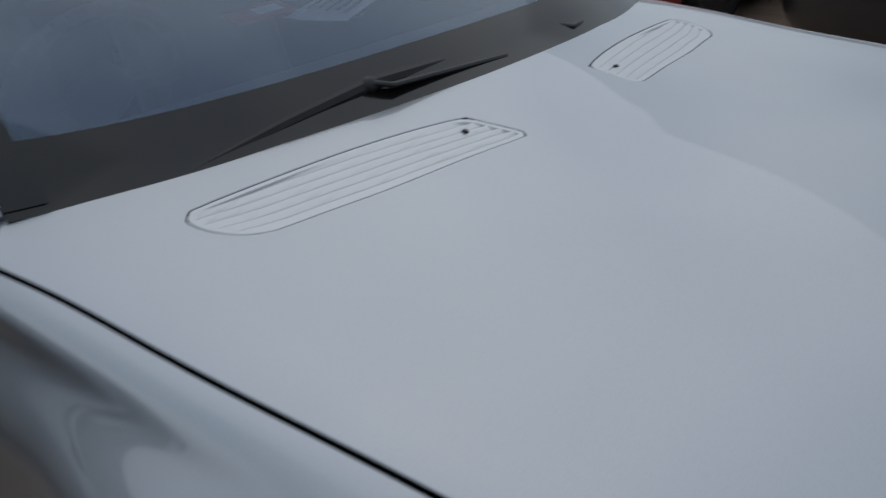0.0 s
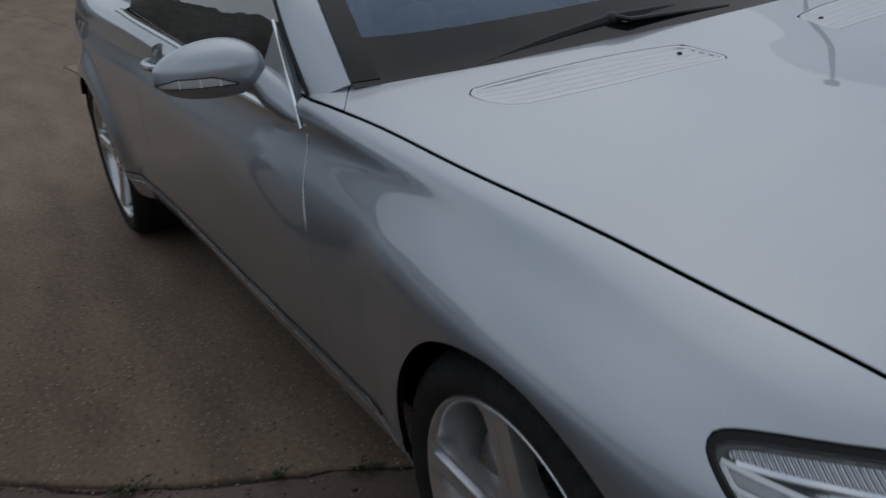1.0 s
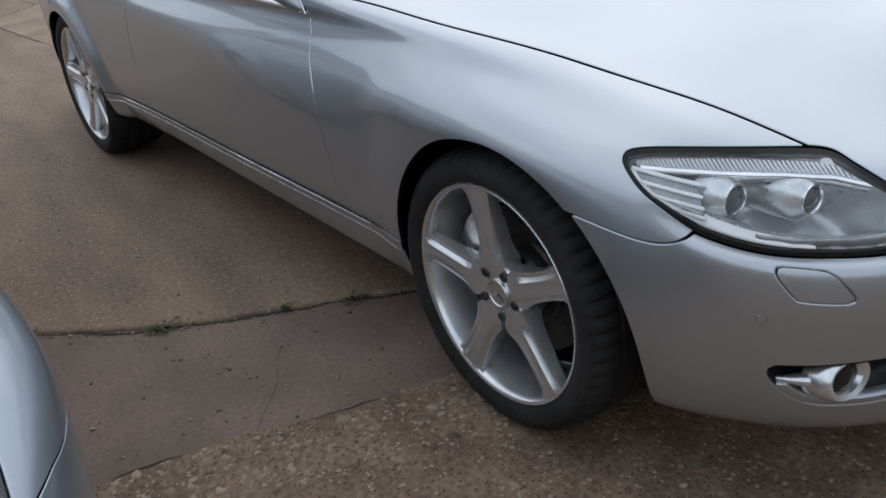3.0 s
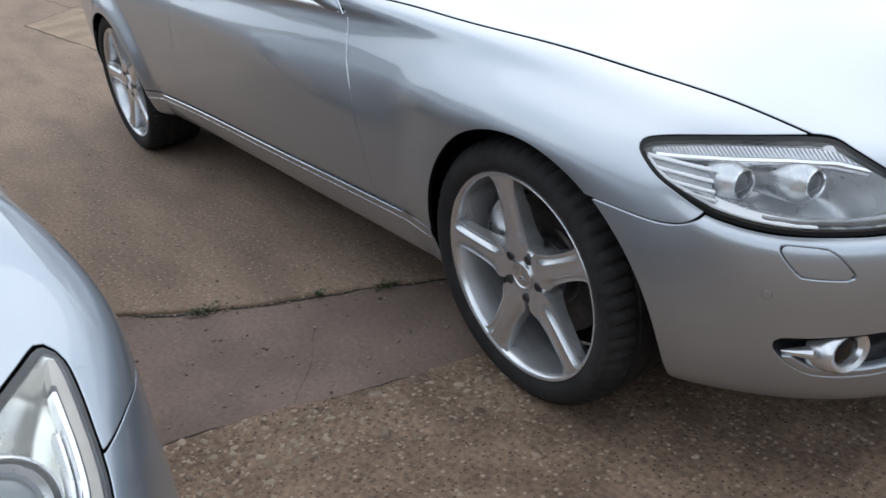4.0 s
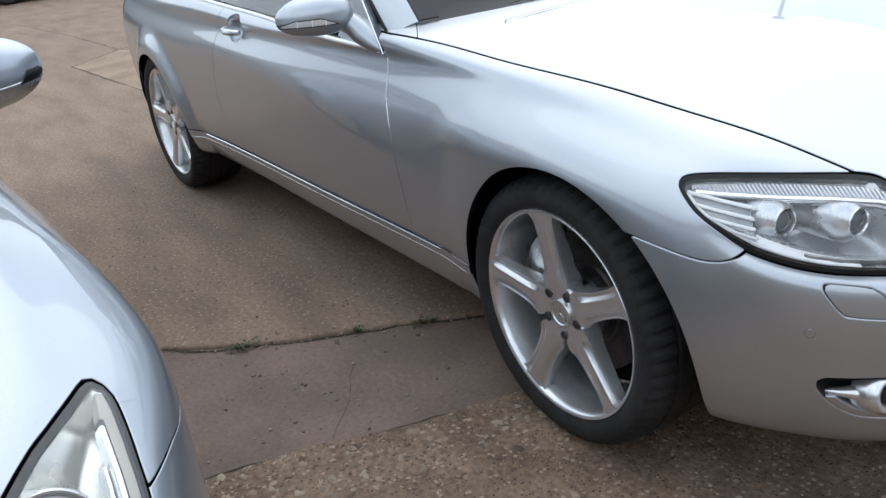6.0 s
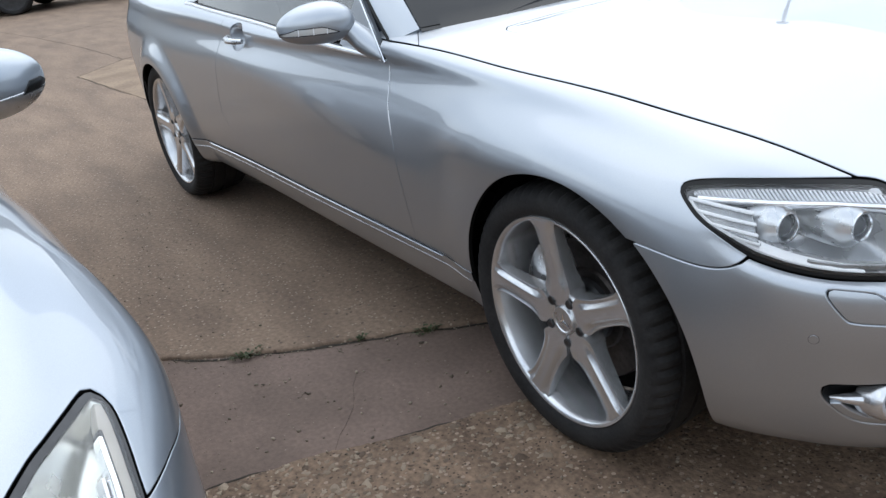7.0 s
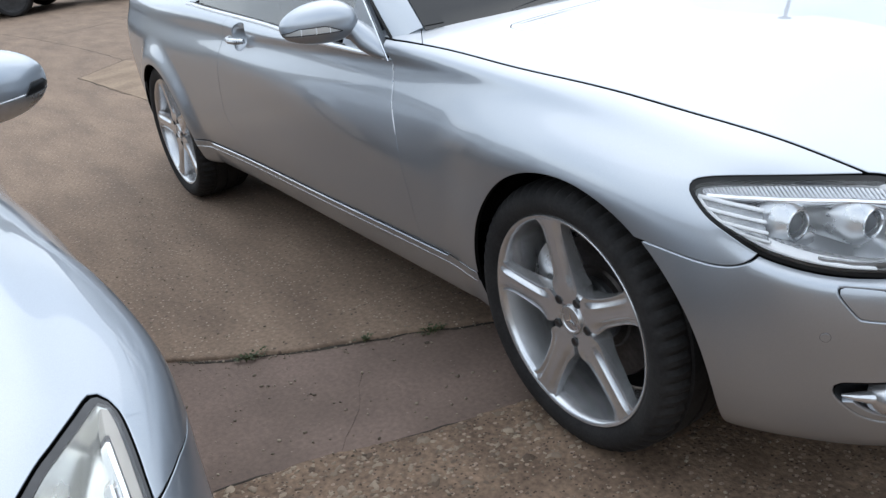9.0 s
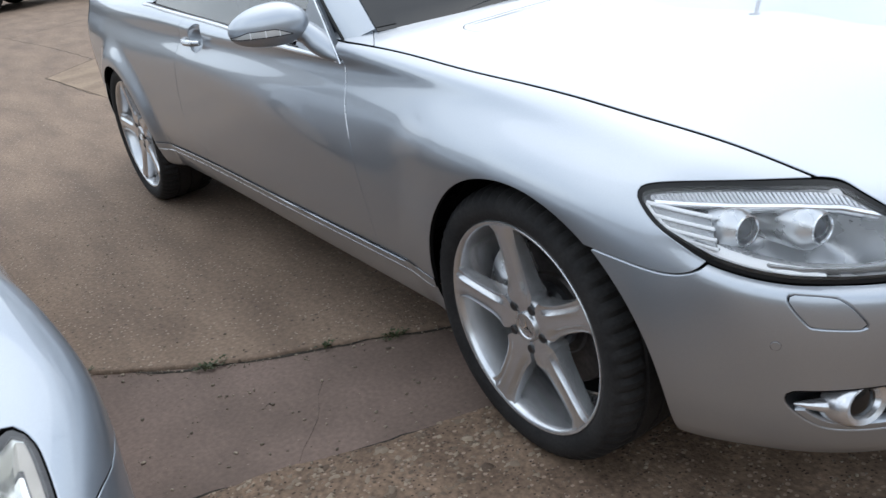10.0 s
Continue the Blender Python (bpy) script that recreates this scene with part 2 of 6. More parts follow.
def slab(points, thick, bm=None):
    """A flat or curved grid of points [i][j] given a thickness along its own normals."""
    bm = bm or bmesh.new()
    g = np.asarray(points, float)
    n = unit(np.cross(np.gradient(g, axis=0), np.gradient(g, axis=1)))
    top = [[bm.verts.new(p) for p in row] for row in g]
    low = [[bm.verts.new(p) for p in row] for row in g - n * thick]
    ni, nj = g.shape[:2]
    for i in range(ni - 1):
        for j in range(nj - 1):
            bm.faces.new((top[i][j], top[i + 1][j], top[i + 1][j + 1], top[i][j + 1]))
            bm.faces.new((low[i][j + 1], low[i + 1][j + 1], low[i + 1][j], low[i][j]))
    for i in range(ni - 1):
        for j in (0, nj - 1):
            bm.faces.new((top[i][j], low[i][j], low[i + 1][j], top[i + 1][j]))
    for j in range(nj - 1):
        for i in (0, ni - 1):
            bm.faces.new((top[i][j], top[i][j + 1], low[i][j + 1], low[i][j]))
    bmesh.ops.recalc_face_normals(bm, faces=bm.faces)
    return bm


def unit(v):
    return v / np.maximum(np.linalg.norm(v, axis=-1, keepdims=True), 1e-12)


def loop(points, n=8):
    """A closed smooth outline through a few corners."""
    p = np.asarray(points, float)
    out = []
    for i in range(len(p)):
        a, b, c, d = p[i - 1], p[i], p[(i + 1) % len(p)], p[(i + 2) % len(p)]
        for t in np.arange(n) / n:
            out.append(0.5 * (2 * b + (c - a) * t + (2 * a - 5 * b + 4 * c - d) * t * t + (3 * b - a - 3 * c + d) * t ** 3))
    return np.array(out)


def outside(outline, q):
    """Signed distance of points q [..., 2] to a closed outline, positive outside."""
    shape = q.shape[:-1]
    q = q.reshape(-1, 2)
    best, odd = np.full(len(q), 1e9), np.zeros(len(q), bool)
    for a, b in zip(outline, np.roll(outline, -1, 0)):
        ab, aq = b - a, q - a
        t = np.clip((aq @ ab) / max(ab @ ab, 1e-12), 0, 1)
        best = np.minimum(best, ((aq - t[:, None] * ab) ** 2).sum(1))
        with np.errstate(divide="ignore", invalid="ignore"):
            cross = (a[1] > q[:, 1]) != (b[1] > q[:, 1])
            odd ^= cross & (q[:, 0] < (b[0] - a[0]) * (q[:, 1] - a[1]) / (b[1] - a[1] + 1e-15) + a[0])
    d = np.sqrt(best)
    return np.where(odd, -d, d).reshape(shape)


def cut_panel(P, N, tests, both=False):
    """The part of a skin grid where every test is >= 0, cut exactly along the tests' zero lines. Returns points, normals, faces."""
    G = np.stack(tests, -1)
    nv = P.shape[1]
    bad = G < 0
    quad = np.stack([bad[:-1, :-1], bad[1:, :-1], bad[1:, 1:], bad[:-1, 1:]], 2)
    dead = quad.all(2).any(-1)
    full = ~quad.any(2).any(-1)
    flat_p, flat_n, flat_g = P.reshape(-1, 3), N.reshape(-1, 3), G.reshape(-1, G.shape[-1])
    ij = np.argwhere(full)
    base = ij[:, 0] * nv + ij[:, 1]
    quads = np.stack([base, base + nv, base + nv + 1, base + 1], 1)
    used = np.unique(quads)
    where = np.full(len(flat_p), -1)
    where[used] = np.arange(len(used))
    verts, norms = [flat_p[used]], [flat_n[used]]
    faces = where[quads].tolist()
    count, seen = len(used), {}
    for i, j in np.argwhere(~full & ~dead):
        ids = (i * nv + j, (i + 1) * nv + j, (i + 1) * nv + j + 1, i * nv + j + 1)
        work = [(flat_p[k], flat_n[k], flat_g[k], int(k)) for k in ids]
        for g in range(G.shape[-1]):
            nxt = []
            for a, b in zip(work, work[1:] + work[:1]):
                ga, gb = a[2][g], b[2][g]
                if ga >= 0:
                    nxt.append(a)
                if (ga >= 0) != (gb >= 0):
                    t = ga / (ga - gb)
                    nxt.append((a[0] + (b[0] - a[0]) * t, a[1] + (b[1] - a[1]) * t, a[2] + (b[2] - a[2]) * t, -1))
            work = nxt
            if not work:
                break
        f = []
        for p, n, _, k in work:
            if k >= 0 and where[k] >= 0:
                f.append(int(where[k]))
                continue
            key = tuple(np.round(p * 20000).astype(int))
            if key not in seen:
                seen[key] = count
                count += 1
                verts.append(p[None]), norms.append(n[None])
            f.append(seen[key])
        f = [k for q, k in enumerate(f) if k != f[q - 1]]
        if len(f) > 2:
            faces.append(f)
    V, M = np.concatenate(verts), unit(np.concatenate(norms))
    if both:
        # the mirrored half shares the points on the centre line
        mid = np.abs(V[:, 1]) < 1e-6
        other = np.where(mid, np.arange(len(V)), len(V) + np.cumsum(~mid) - 1)
        V, M = np.concatenate([V, V[~mid] * (1, -1, 1)]), np.concatenate([M, M[~mid] * (1, -1, 1)])
        faces = faces + [[int(other[k]) for k in f[::-1]] for f in faces]
    return V, M, faces


def clear_sheet(name, cut, mat, parent, label="", lift=0.0, thick=0.003, mirror=False):
    """A closed pane of even thickness from cut_panel()."""
    P, N, F = cut
    F = [list(f) for f in F]
    if mirror:
        P, N, F = P * (1, -1, 1), N * (1, -1, 1), [f[::-1] for f in F]
    count = {(a, b) for f in F for a, b in zip(f, f[1:] + f[:1])}
    k = len(P)
    faces = F + [[i + k for i in f[::-1]] for f in F] + [[b, a, a + k, b + k] for a, b in count if (b, a) not in count]
    return mesh_object(name, np.concatenate([P + N * lift, P + N * (lift - thick)]), faces, mat, parent, label, np.concatenate([N, -N]))


def panel(name, cut, mat, parent, label="", lift=0.0, depth=0.012, round_off=0.0016, mirror=False, dark=False):
    """A sheet panel from cut_panel(), with rounded edges turned inwards. dark: the turned-in flange is black, to put
    shade into the gap.
    """
    P, N, F = cut
    P, N, F = P.copy(), N.copy(), [list(f) for f in F]
    if mirror:
        P, N, F = P * (1, -1, 1), N * (1, -1, 1), [f[::-1] for f in F]
    lift = np.asarray(lift)
    P = P + N * (lift[:, None] if lift.ndim else lift)
    count = {}
    for f in F:
        for a, b in zip(f, f[1:] + f[:1]):
            count[(a, b)] = count.get((a, b), 0) + 1
    rim = [e for e in count if (e[1], e[0]) not in count]
    out = np.zeros_like(P)
    for a, b in rim:
        o = np.cross(P[b] - P[a], N[a])
        out[a] += o
        out[b] += o
    out = unit(out)
    ids = sorted({k for e in rim for k in e})
    at1 = {k: len(P) + i for i, k in enumerate(ids)}
    at2 = {k: len(P) + len(ids) + i for i, k in enumerate(ids)}
    p1 = P[ids] + out[ids] * round_off - N[ids] * round_off
    p2 = p1 - N[ids] * depth
    n1 = unit(out[ids] * 0.9 + N[ids] * 0.45)
    verts = np.concatenate([P, p1, p2])
    norms = np.concatenate([N, n1, out[ids]])
    faces = F + [[b, a, at1[a], at1[b]] for a, b in rim] + [[at1[b], at1[a], at2[a], at2[b]] for a, b in rim]
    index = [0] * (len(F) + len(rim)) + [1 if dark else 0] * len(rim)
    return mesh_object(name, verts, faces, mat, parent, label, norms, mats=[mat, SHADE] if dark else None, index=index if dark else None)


# ---- the silver coupe's skin, as one smooth function of station and height ----
def spline(xk, yk, x):
    """Natural cubic through a few knots, evaluated at x."""
    xk, yk, x = np.asarray(xk, float), np.asarray(yk, float), np.asarray(x, float)
    n, h = len(xk), np.diff(xk)
    a, r = np.zeros((n, n)), np.zeros(n)
    a[0, 0] = a[-1, -1] = 1
    for i in range(1, n - 1):
        a[i, i - 1], a[i, i], a[i, i + 1] = h[i - 1], 2 * (h[i - 1] + h[i]), h[i]
        r[i] = 6 * ((yk[i + 1] - yk[i]) / h[i] - (yk[i] - yk[i - 1]) / h[i - 1])
    m = np.linalg.solve(a, r)
    i = np.clip(np.searchsorted(xk, x) - 1, 0, n - 2)
    d, e = x - xk[i], xk[i + 1] - x
    y = (m[i] * e ** 3 + m[i + 1] * d ** 3) / (6 * h[i]) + (yk[i] / h[i] - m[i] * h[i] / 6) * e + (yk[i + 1] / h[i] - m[i + 1] * h[i] / 6) * d
    lo, hi = x < xk[0], x > xk[-1]
    y = np.where(lo, yk[0], y)
    return np.where(hi, yk[-1], y)


# knots along the car (front axle at 0), then half-width and height of each long line, sill to hood centre
KX = (-4.15, -3.6, -2.95, -2.2, -1.4, -0.66, -0.3, 0.0, 0.3, 0.5, 0.7, 0.9)
LINE_Y = [
    (0.70, 0.77, 0.83, 0.834, 0.838, 0.838, 0.832, 0.80, 0.765, 0.75, 0.74, 0.73),
    (0.76, 0.83, 0.88, 0.866, 0.866, 0.866, 0.870, 0.880, 0.868, 0.860, 0.853, 0.845),
    (0.78, 0.855, 0.910, 0.897, 0.897, 0.897, 0.902, 0.912, 0.912, 0.91, 0.905, 0.90),
    (0.79, 0.865, 0.925, 0.915, 0.912, 0.913, 0.915, 0.922, 0.926, 0.925, 0.92, 0.915),
    (0.79, 0.87, 0.93, 0.922, 0.92, 0.92, 0.922, 0.927, 0.931, 0.93, 0.93, 0.93),
    (0.79, 0.87, 0.93, 0.924, 0.922, 0.92, 0.920, 0.926, 0.928, 0.927, 0.925, 0.925),
    (0.775, 0.855, 0.92, 0.915, 0.910, 0.900, 0.904, 0.911, 0.907, 0.902, 0.902, 0.90),
    (0.745, 0.825, 0.892, 0.890, 0.883, 0.869, 0.854, 0.842, 0.832, 0.832, 0.835, 0.84),
    (0.69, 0.765, 0.835, 0.852, 0.852, 0.840, 0.80, 0.765, 0.735, 0.74, 0.76, 0.78),
]
LINE_Z = [
    (0.30, 0.28, 0.255, 0.240, 0.230, 0.220, 0.212, 0.203, 0.203, 0.200, 0.195, 0.195),
    (0.38, 0.33, 0.285, 0.272, 0.267, 0.262, 0.260, 0.258, 0.255, 0.25, 0.25, 0.25),
    (0.46, 0.42, 0.375, 0.365, 0.36, 0.36, 0.36, 0.355, 0.35, 0.345, 0.34, 0.34),
    (0.55, 0.52, 0.48, 0.47, 0.465, 0.46, 0.46, 0.455, 0.45, 0.44, 0.43, 0.43),
    (0.65, 0.62, 0.59, 0.59, 0.585, 0.575, 0.57, 0.565, 0.555, 0.54, 0.52, 0.51),
    (0.75, 0.73, 0.71, 0.705, 0.70, 0.69, 0.685, 0.68, 0.66, 0.635, 0.60, 0.58),
    (0.84, 0.83, 0.81, 0.80, 0.80, 0.795, 0.785, 0.78, 0.745, 0.71, 0.665, 0.64),
    (0.92, 0.91, 0.90, 0.885, 0.88, 0.885, 0.862, 0.842, 0.802, 0.765, 0.71, 0.68),
    (0.965, 0.985, 0.985, 0.965, 0.935, 0.945, 0.91, 0.885, 0.845, 0.805, 0.745, 0.705),
]
# inner lines over bonnet and boot: share of the edge's half-width, and height
TOP_Y = (0.70, 0.36, 0.0)
TOP_Z = [
    (0.975, 1.01, 1.02, 1.02, 1.02, 0.983, 0.931, 0.904, 0.867, 0.828, 0.765, 0.72),
    (0.98, 1.02, 1.03, 1.03, 1.03, 1.003, 0.952, 0.926, 0.892, 0.856, 0.79, 0.735),
    (0.98, 1.022, 1.035, 1.035, 1.035, 1.008, 0.958, 0.932, 0.899, 0.865, 0.80, 0.74),
]
NOSE_X = (0.83, 0.88, 0.90, 0.91, 0.91, 0.90, 0.87, 0.845, 0.82, 0.815, 0.81, 0.81)
TAIL_X = (-4.05, -4.12, -4.15, -4.16, -4.16, -4.15, -4.14, -4.13, -4.12, -4.11, -4.10, -4.10)


def plan(n=160):
    """Stations from tail to nose: the nominal x and the factor by which the plan narrows there."""
    a = np.linspace(0, np.pi / 2, 400)
    nose = np.stack([0.1 + 0.8 * np.sin(a) ** (2 / 3.4), np.cos(a) ** (2 / 2.6)], 1)
    tail = np.stack([-3.5 - 0.65 * np.sin(a) ** (2 / 3.0), np.cos(a) ** (2 / 2.4)], 1)[::-1]
    line = np.concatenate([tail, nose])
    s = np.concatenate([[0], np.cumsum(np.hypot(np.diff(line[:, 0]), 0.9 * np.diff(line[:, 1])))])
    t = np.linspace(0, s[-1], n)
    return np.interp(t, s, line[:, 0]), np.interp(t, s, line[:, 1])


def skin(nu=420, sub=8):
    """Grid of points [station, section, 3] of the right-hand half of the skin (y < 0), sill to centre line."""
    xs, fy = plan(nu)
    rows = []
    for k in range(12):
        if k < 9:
            w, z = spline(KX, LINE_Y[k], xs), spline(KX, LINE_Z[k], xs)
        else:
            w, z = spline(KX, LINE_Y[8], xs) * TOP_Y[k - 9], spline(KX, TOP_Z[k - 9], xs)
        x = np.where(xs > 0.1, 0.1 + (NOSE_X[k] - 0.1) * (xs - 0.1) / 0.8, xs)
        x = np.where(xs < -3.5, -3.5 + (TAIL_X[k] + 3.5) * (xs + 3.5) / -0.65, x)
        rows.append(np.stack([x, -w * fy, z], 1))
    rows = np.stack(rows, 1)
    v = np.linspace(0, 11, 11 * sub + 1)
    out = np.empty((nu, len(v), 3))
    for c in range(3):
        # a mirrored row past the centre keeps the crown level there
        ext = np.concatenate([rows[:, :, c], rows[:, -2:-3:-1, c] * (-1 if c == 1 else 1)], 1)
        out[:, :, c] = np.stack([spline(np.arange(13), e, v) for e in ext])
    return flare(out)


def flare(p):
    """The wheel arches swell out of the side; the swelling ends in a soft edge behind the front wheel."""
    x, y, z = p[..., 0], p[..., 1].copy(), p[..., 2]
    side = 1 / (1 + np.exp((z - 0.79) / 0.03))
    for cx, r, amp, fall in ((0.045, 0.388, 0.014, 0.15), (-2.95, 0.362, 0.034, 0.11)):
        d = np.hypot(x - cx, z - 0.345)
        t = np.clip((d - r - 0.01) / fall, 0, 1)
        y -= amp * (0.25 * (1 - t) + 0.75 * (1 - t * t * (3 - 2 * t))) * side * np.clip((d - 0.2) / 0.1, 0, 1)
    # the wing swells over the wheel; the swelling starts in a soft crease behind the arch
    t = np.clip((x + 0.46 - 0.8 * (z - 0.76)) / 0.20, 0, 1)
    y -= 0.014 * t * t * (3 - 2 * t) * np.exp(-((z - 0.745) / 0.088) ** 2) * np.clip((0.5 - x) / 0.5, 0, 1)
    # a line that drops from the door handle towards the sill: fuller below, leaning in above
    drop = 0.60 + 0.25 * np.clip((-0.5 - x) / 1.7, 0, 1)
    ends = np.clip((x + 2.45) / 0.5, 0, 1) * np.clip((-0.35 - x) / 0.35, 0, 1)
    y -= 0.006 * np.exp(-((z - drop) / 0.085) ** 2) * ends * np.clip((0.90 - z) / 0.10, 0, 1)
    return np.stack([x, y, z], -1)


def normals_of(P):
    n = unit(np.cross(np.gradient(P, axis=0), np.gradient(P, axis=1)))
    n[:, -1, 1] = 0
    return unit(n)


# ---- wheels ----
def make_wheel(name, parent, place, phase, tyre_width=0.255, label="", plain=False, metal=None):
    """A wheel about its own y axis, outer side towards -y, hub at the origin: tyre, five-spoke rim, cap, bolts, brake."""
    w = new(name)
    w.parent, w.matrix_basis = parent, place
    tagged(w, label)
    h = tyre_width / 2
    seg = 180
    outer = [(0.262, -h + 0.022), (0.270, -h + 0.012), (0.282, -h + 0.004), (0.298, -h), (0.314, -h + 0.003), (0.326, -h + 0.011), (0.334, -h + 0.022), (0.339, -h + 0.036)]
    tread = [(0.3405, -0.062), (0.3335, -0.061), (0.3335, -0.052), (0.342, -0.051), (0.343, -0.006), (0.3355, -0.005), (0.3355, 0.005), (0.343, 0.006),
             (0.342, 0.051), (0.3335, 0.052), (0.3335, 0.061), (0.3405, 0.062)]
    profile = outer + tread + [(r, -y) for r, y in outer[::-1]]
    part("tyre", lathe(profile, seg, wave=lambda k, j: -0.008 if (5 <= k <= 8 and j % 3 == 0) or (19 <= k <= 22 and j % 3 == 0) else 0.0), RUBBER, w, "low-profile black rubber tyre", sharp=30)
    if plain:
        part("rim", lathe([(0.0, -h + 0.02), (0.1, -h + 0.018), (0.2, -h + 0.03), (0.262, -h + 0.02), (0.264, h - 0.02)], 48), metal or ALLOY, w)
        return w
    f = -h + 0.012   # the flange's outer face
    rim = lathe([(0.2635, f + 0.03), (0.2675, f + 0.012), (0.2685, f + 0.002), (0.2655, f - 0.002), (0.2600, f), (0.2555, f + 0.005), (0.2525, f + 0.016), (0.2490, f + 0.03),
                 (0.2400, f + 0.07), (0.2340, f + 0.11), (0.2340, f + 0.19), (0.2560, f + 0.22), (0.2635, f + 0.225)], 120)
    part("rim", rim, ALLOY, w, "silver alloy rim barrel", sharp=50)
    # one spoke: a raised flat back with a lower shoulder on either side, wide at the hub and again at the rim
    for i in range(5):
        a = radians(phase + 72 * i)
        bm = bmesh.new()
        rings = []
        for r, wide, top, thick in ((0.036, 0.044, 0.020, 0.050), (0.052, 0.062, 0.0165, 0.052), (0.064, 0.076, 0.0150, 0.052), (0.074, 0.088, 0.0138, 0.050), (0.083, 0.094, 0.0128, 0.049), (0.092, 0.090, 0.0120, 0.048),
                                    (0.104, 0.081, 0.0114, 0.046), (0.120, 0.074, 0.0108, 0.044), (0.14, 0.070, 0.0100, 0.042), (0.165, 0.068, 0.0085, 0.040), (0.19, 0.068, 0.0068, 0.037), (0.215, 0.070, 0.0048, 0.034),
                                    (0.234, 0.075, 0.0030, 0.030), (0.247, 0.087, 0.0016, 0.024), (0.2570, 0.112, 0.0010, 0.018)):
            fade = min(1.0, max(0.0, (r - 0.066) / 0.04)) * min(1.0, max(0.0, (0.262 - r) / 0.02))
            half = [(0.500, thick), (0.500, 0.0150), (0.486, 0.0072), (0.455, 0.0062), (0.385, 0.0092), (0.350, 0.0098), (0.315, 0.0085), (0.205, 0.0006), (0.175, 0.0), (0.08, 0.0016)]
            u = [(-c, h) for c, h in half] + half[::-1]
            ring = []
            for c, dy in u:
                t, y = c * wide, f + top + (dy if abs(c) >= 0.49 else dy * fade)
                ring.append(bm.verts.new((r * math.cos(a) - t * math.sin(a), y, r * math.sin(a) + t * math.cos(a))))
            rings.append(ring)
        for p, q in zip(rings, rings[1:]):
            for k in range(len(p)):
                bm.faces.new((p[k], p[(k + 1) % len(p)], q[(k + 1) % len(p)], q[k]))
        bm.faces.new(rings[0])
        bm.faces.new(rings[-1])
        bmesh.ops.recalc_face_normals(bm, faces=bm.faces)
        part("spoke", bm, ALLOY, w, sharp=18)
    hub = lathe([(0.0, f + 0.021), (0.038, f + 0.021), (0.041, f + 0.023), (0.0415, f + 0.030), (0.047, f + 0.026), (0.051, f + 0.022), (0.066, f + 0.0215), (0.072, f + 0.025), (0.075, f + 0.036), (0.074, f + 0.07), (0.0, f + 0.07)], 80)
    part("hub", hub, ALLOY, w, sharp=45)
    cap = part("hub_cap", lathe([(0.0, f + 0.0155), (0.028, f + 0.016), (0.030, f + 0.0135), (0.0345, f + 0.0135), (0.037, f + 0.018), (0.037, f + 0.03), (0.0, f + 0.03)], 48), SATIN, w, "round silver centre cap with a raised ring", sharp=40)
    for i in range(3):
        a = radians(90 + phase - 26 + 120 * i)
        bm = bmesh.new()
        v = [bm.verts.new(p) for p in ((0.0, f + 0.0125, 0.0), (0.004 * math.cos(a + 1.05), f + 0.015, 0.004 * math.sin(a + 1.05)), (0.029 * math.cos(a), f + 0.0145, 0.029 * math.sin(a)), (0.004 * math.cos(a - 1.05), f + 0.015, 0.004 * math.sin(a - 1.05)))]
        bm.faces.new((v[0], v[1], v[2]))
        bm.faces.new((v[0], v[2], v[3]))
        bm.faces.new((v[1], v[0], v[3]))
        bm.faces.new((v[1], v[3], v[2]))
        bmesh.ops.recalc_face_normals(bm, faces=bm.faces)
        part("raised_bar", bm, CHROME, cap, smooth=False)
    for i in range(5):
        a = radians(phase + 36 + 72 * i)
        at = Matrix.Translation((0.057 * math.cos(a), 0, 0.058 * math.sin(a)))
        hole = lathe([(0.0, f + 0.0150), (0.0100, f + 0.0150), (0.0112, f + 0.0140), (0.0125, f + 0.0160)], 20)
        hole.transform(at)
        part("bolt_seat", hole, TRIM, w)
        bolt = lathe([(0.0, f + 0.0143), (0.0035, f + 0.0143), (0.0045, f + 0.0136), (0.0065, f + 0.0136), (0.0072, f + 0.0150)], 12)
        bolt.transform(at)
        part("wheel_bolt", bolt, DISC, w, sharp=20)
    part("brake_disc", lathe([(0.075, f + 0.105), (0.10, f + 0.105), (0.105, f + 0.112), (0.178, f + 0.112), (0.180, f + 0.115), (0.180, f + 0.138), (0.0, f + 0.138)], 72), DISC, w, "rust-tinged steel brake disc", sharp=40)
    part("brake_bell", lathe([(0.0, f + 0.085), (0.070, f + 0.085), (0.078, f + 0.092), (0.080, f + 0.105)], 48), TRIM, w)
    cal = bmesh.new()
    rings = []
    for k in range(9):
        a = radians(118 + 9 * k)
        rings.append([(r * math.cos(a), y, r * math.sin(a)) for r, y in ((0.108, f + 0.070), (0.150, f + 0.062), (0.200, f + 0.066), (0.206, f + 0.15), (0.108, f + 0.15))])
    vs = [[cal.verts.new(p) for p in ring] for ring in rings]
    for p, q in zip(vs, vs[1:]):
        for k in range(5):
            cal.faces.new((p[k], p[(k + 1) % 5], q[(k + 1) % 5], q[k]))
    cal.faces.new(vs[0])
    cal.faces.new(vs[-1])
    bmesh.ops.recalc_face_normals(cal, faces=cal.faces)
    part("brake_caliper", cal, SATIN, w, "silver brake caliper", bevel=0.006)
    part("backing_plate", lathe([(0.0, f + 0.150), (0.225, f + 0.150), (0.232, f + 0.160), (0.0, f + 0.160)], 48), SHADE, w)
    return w


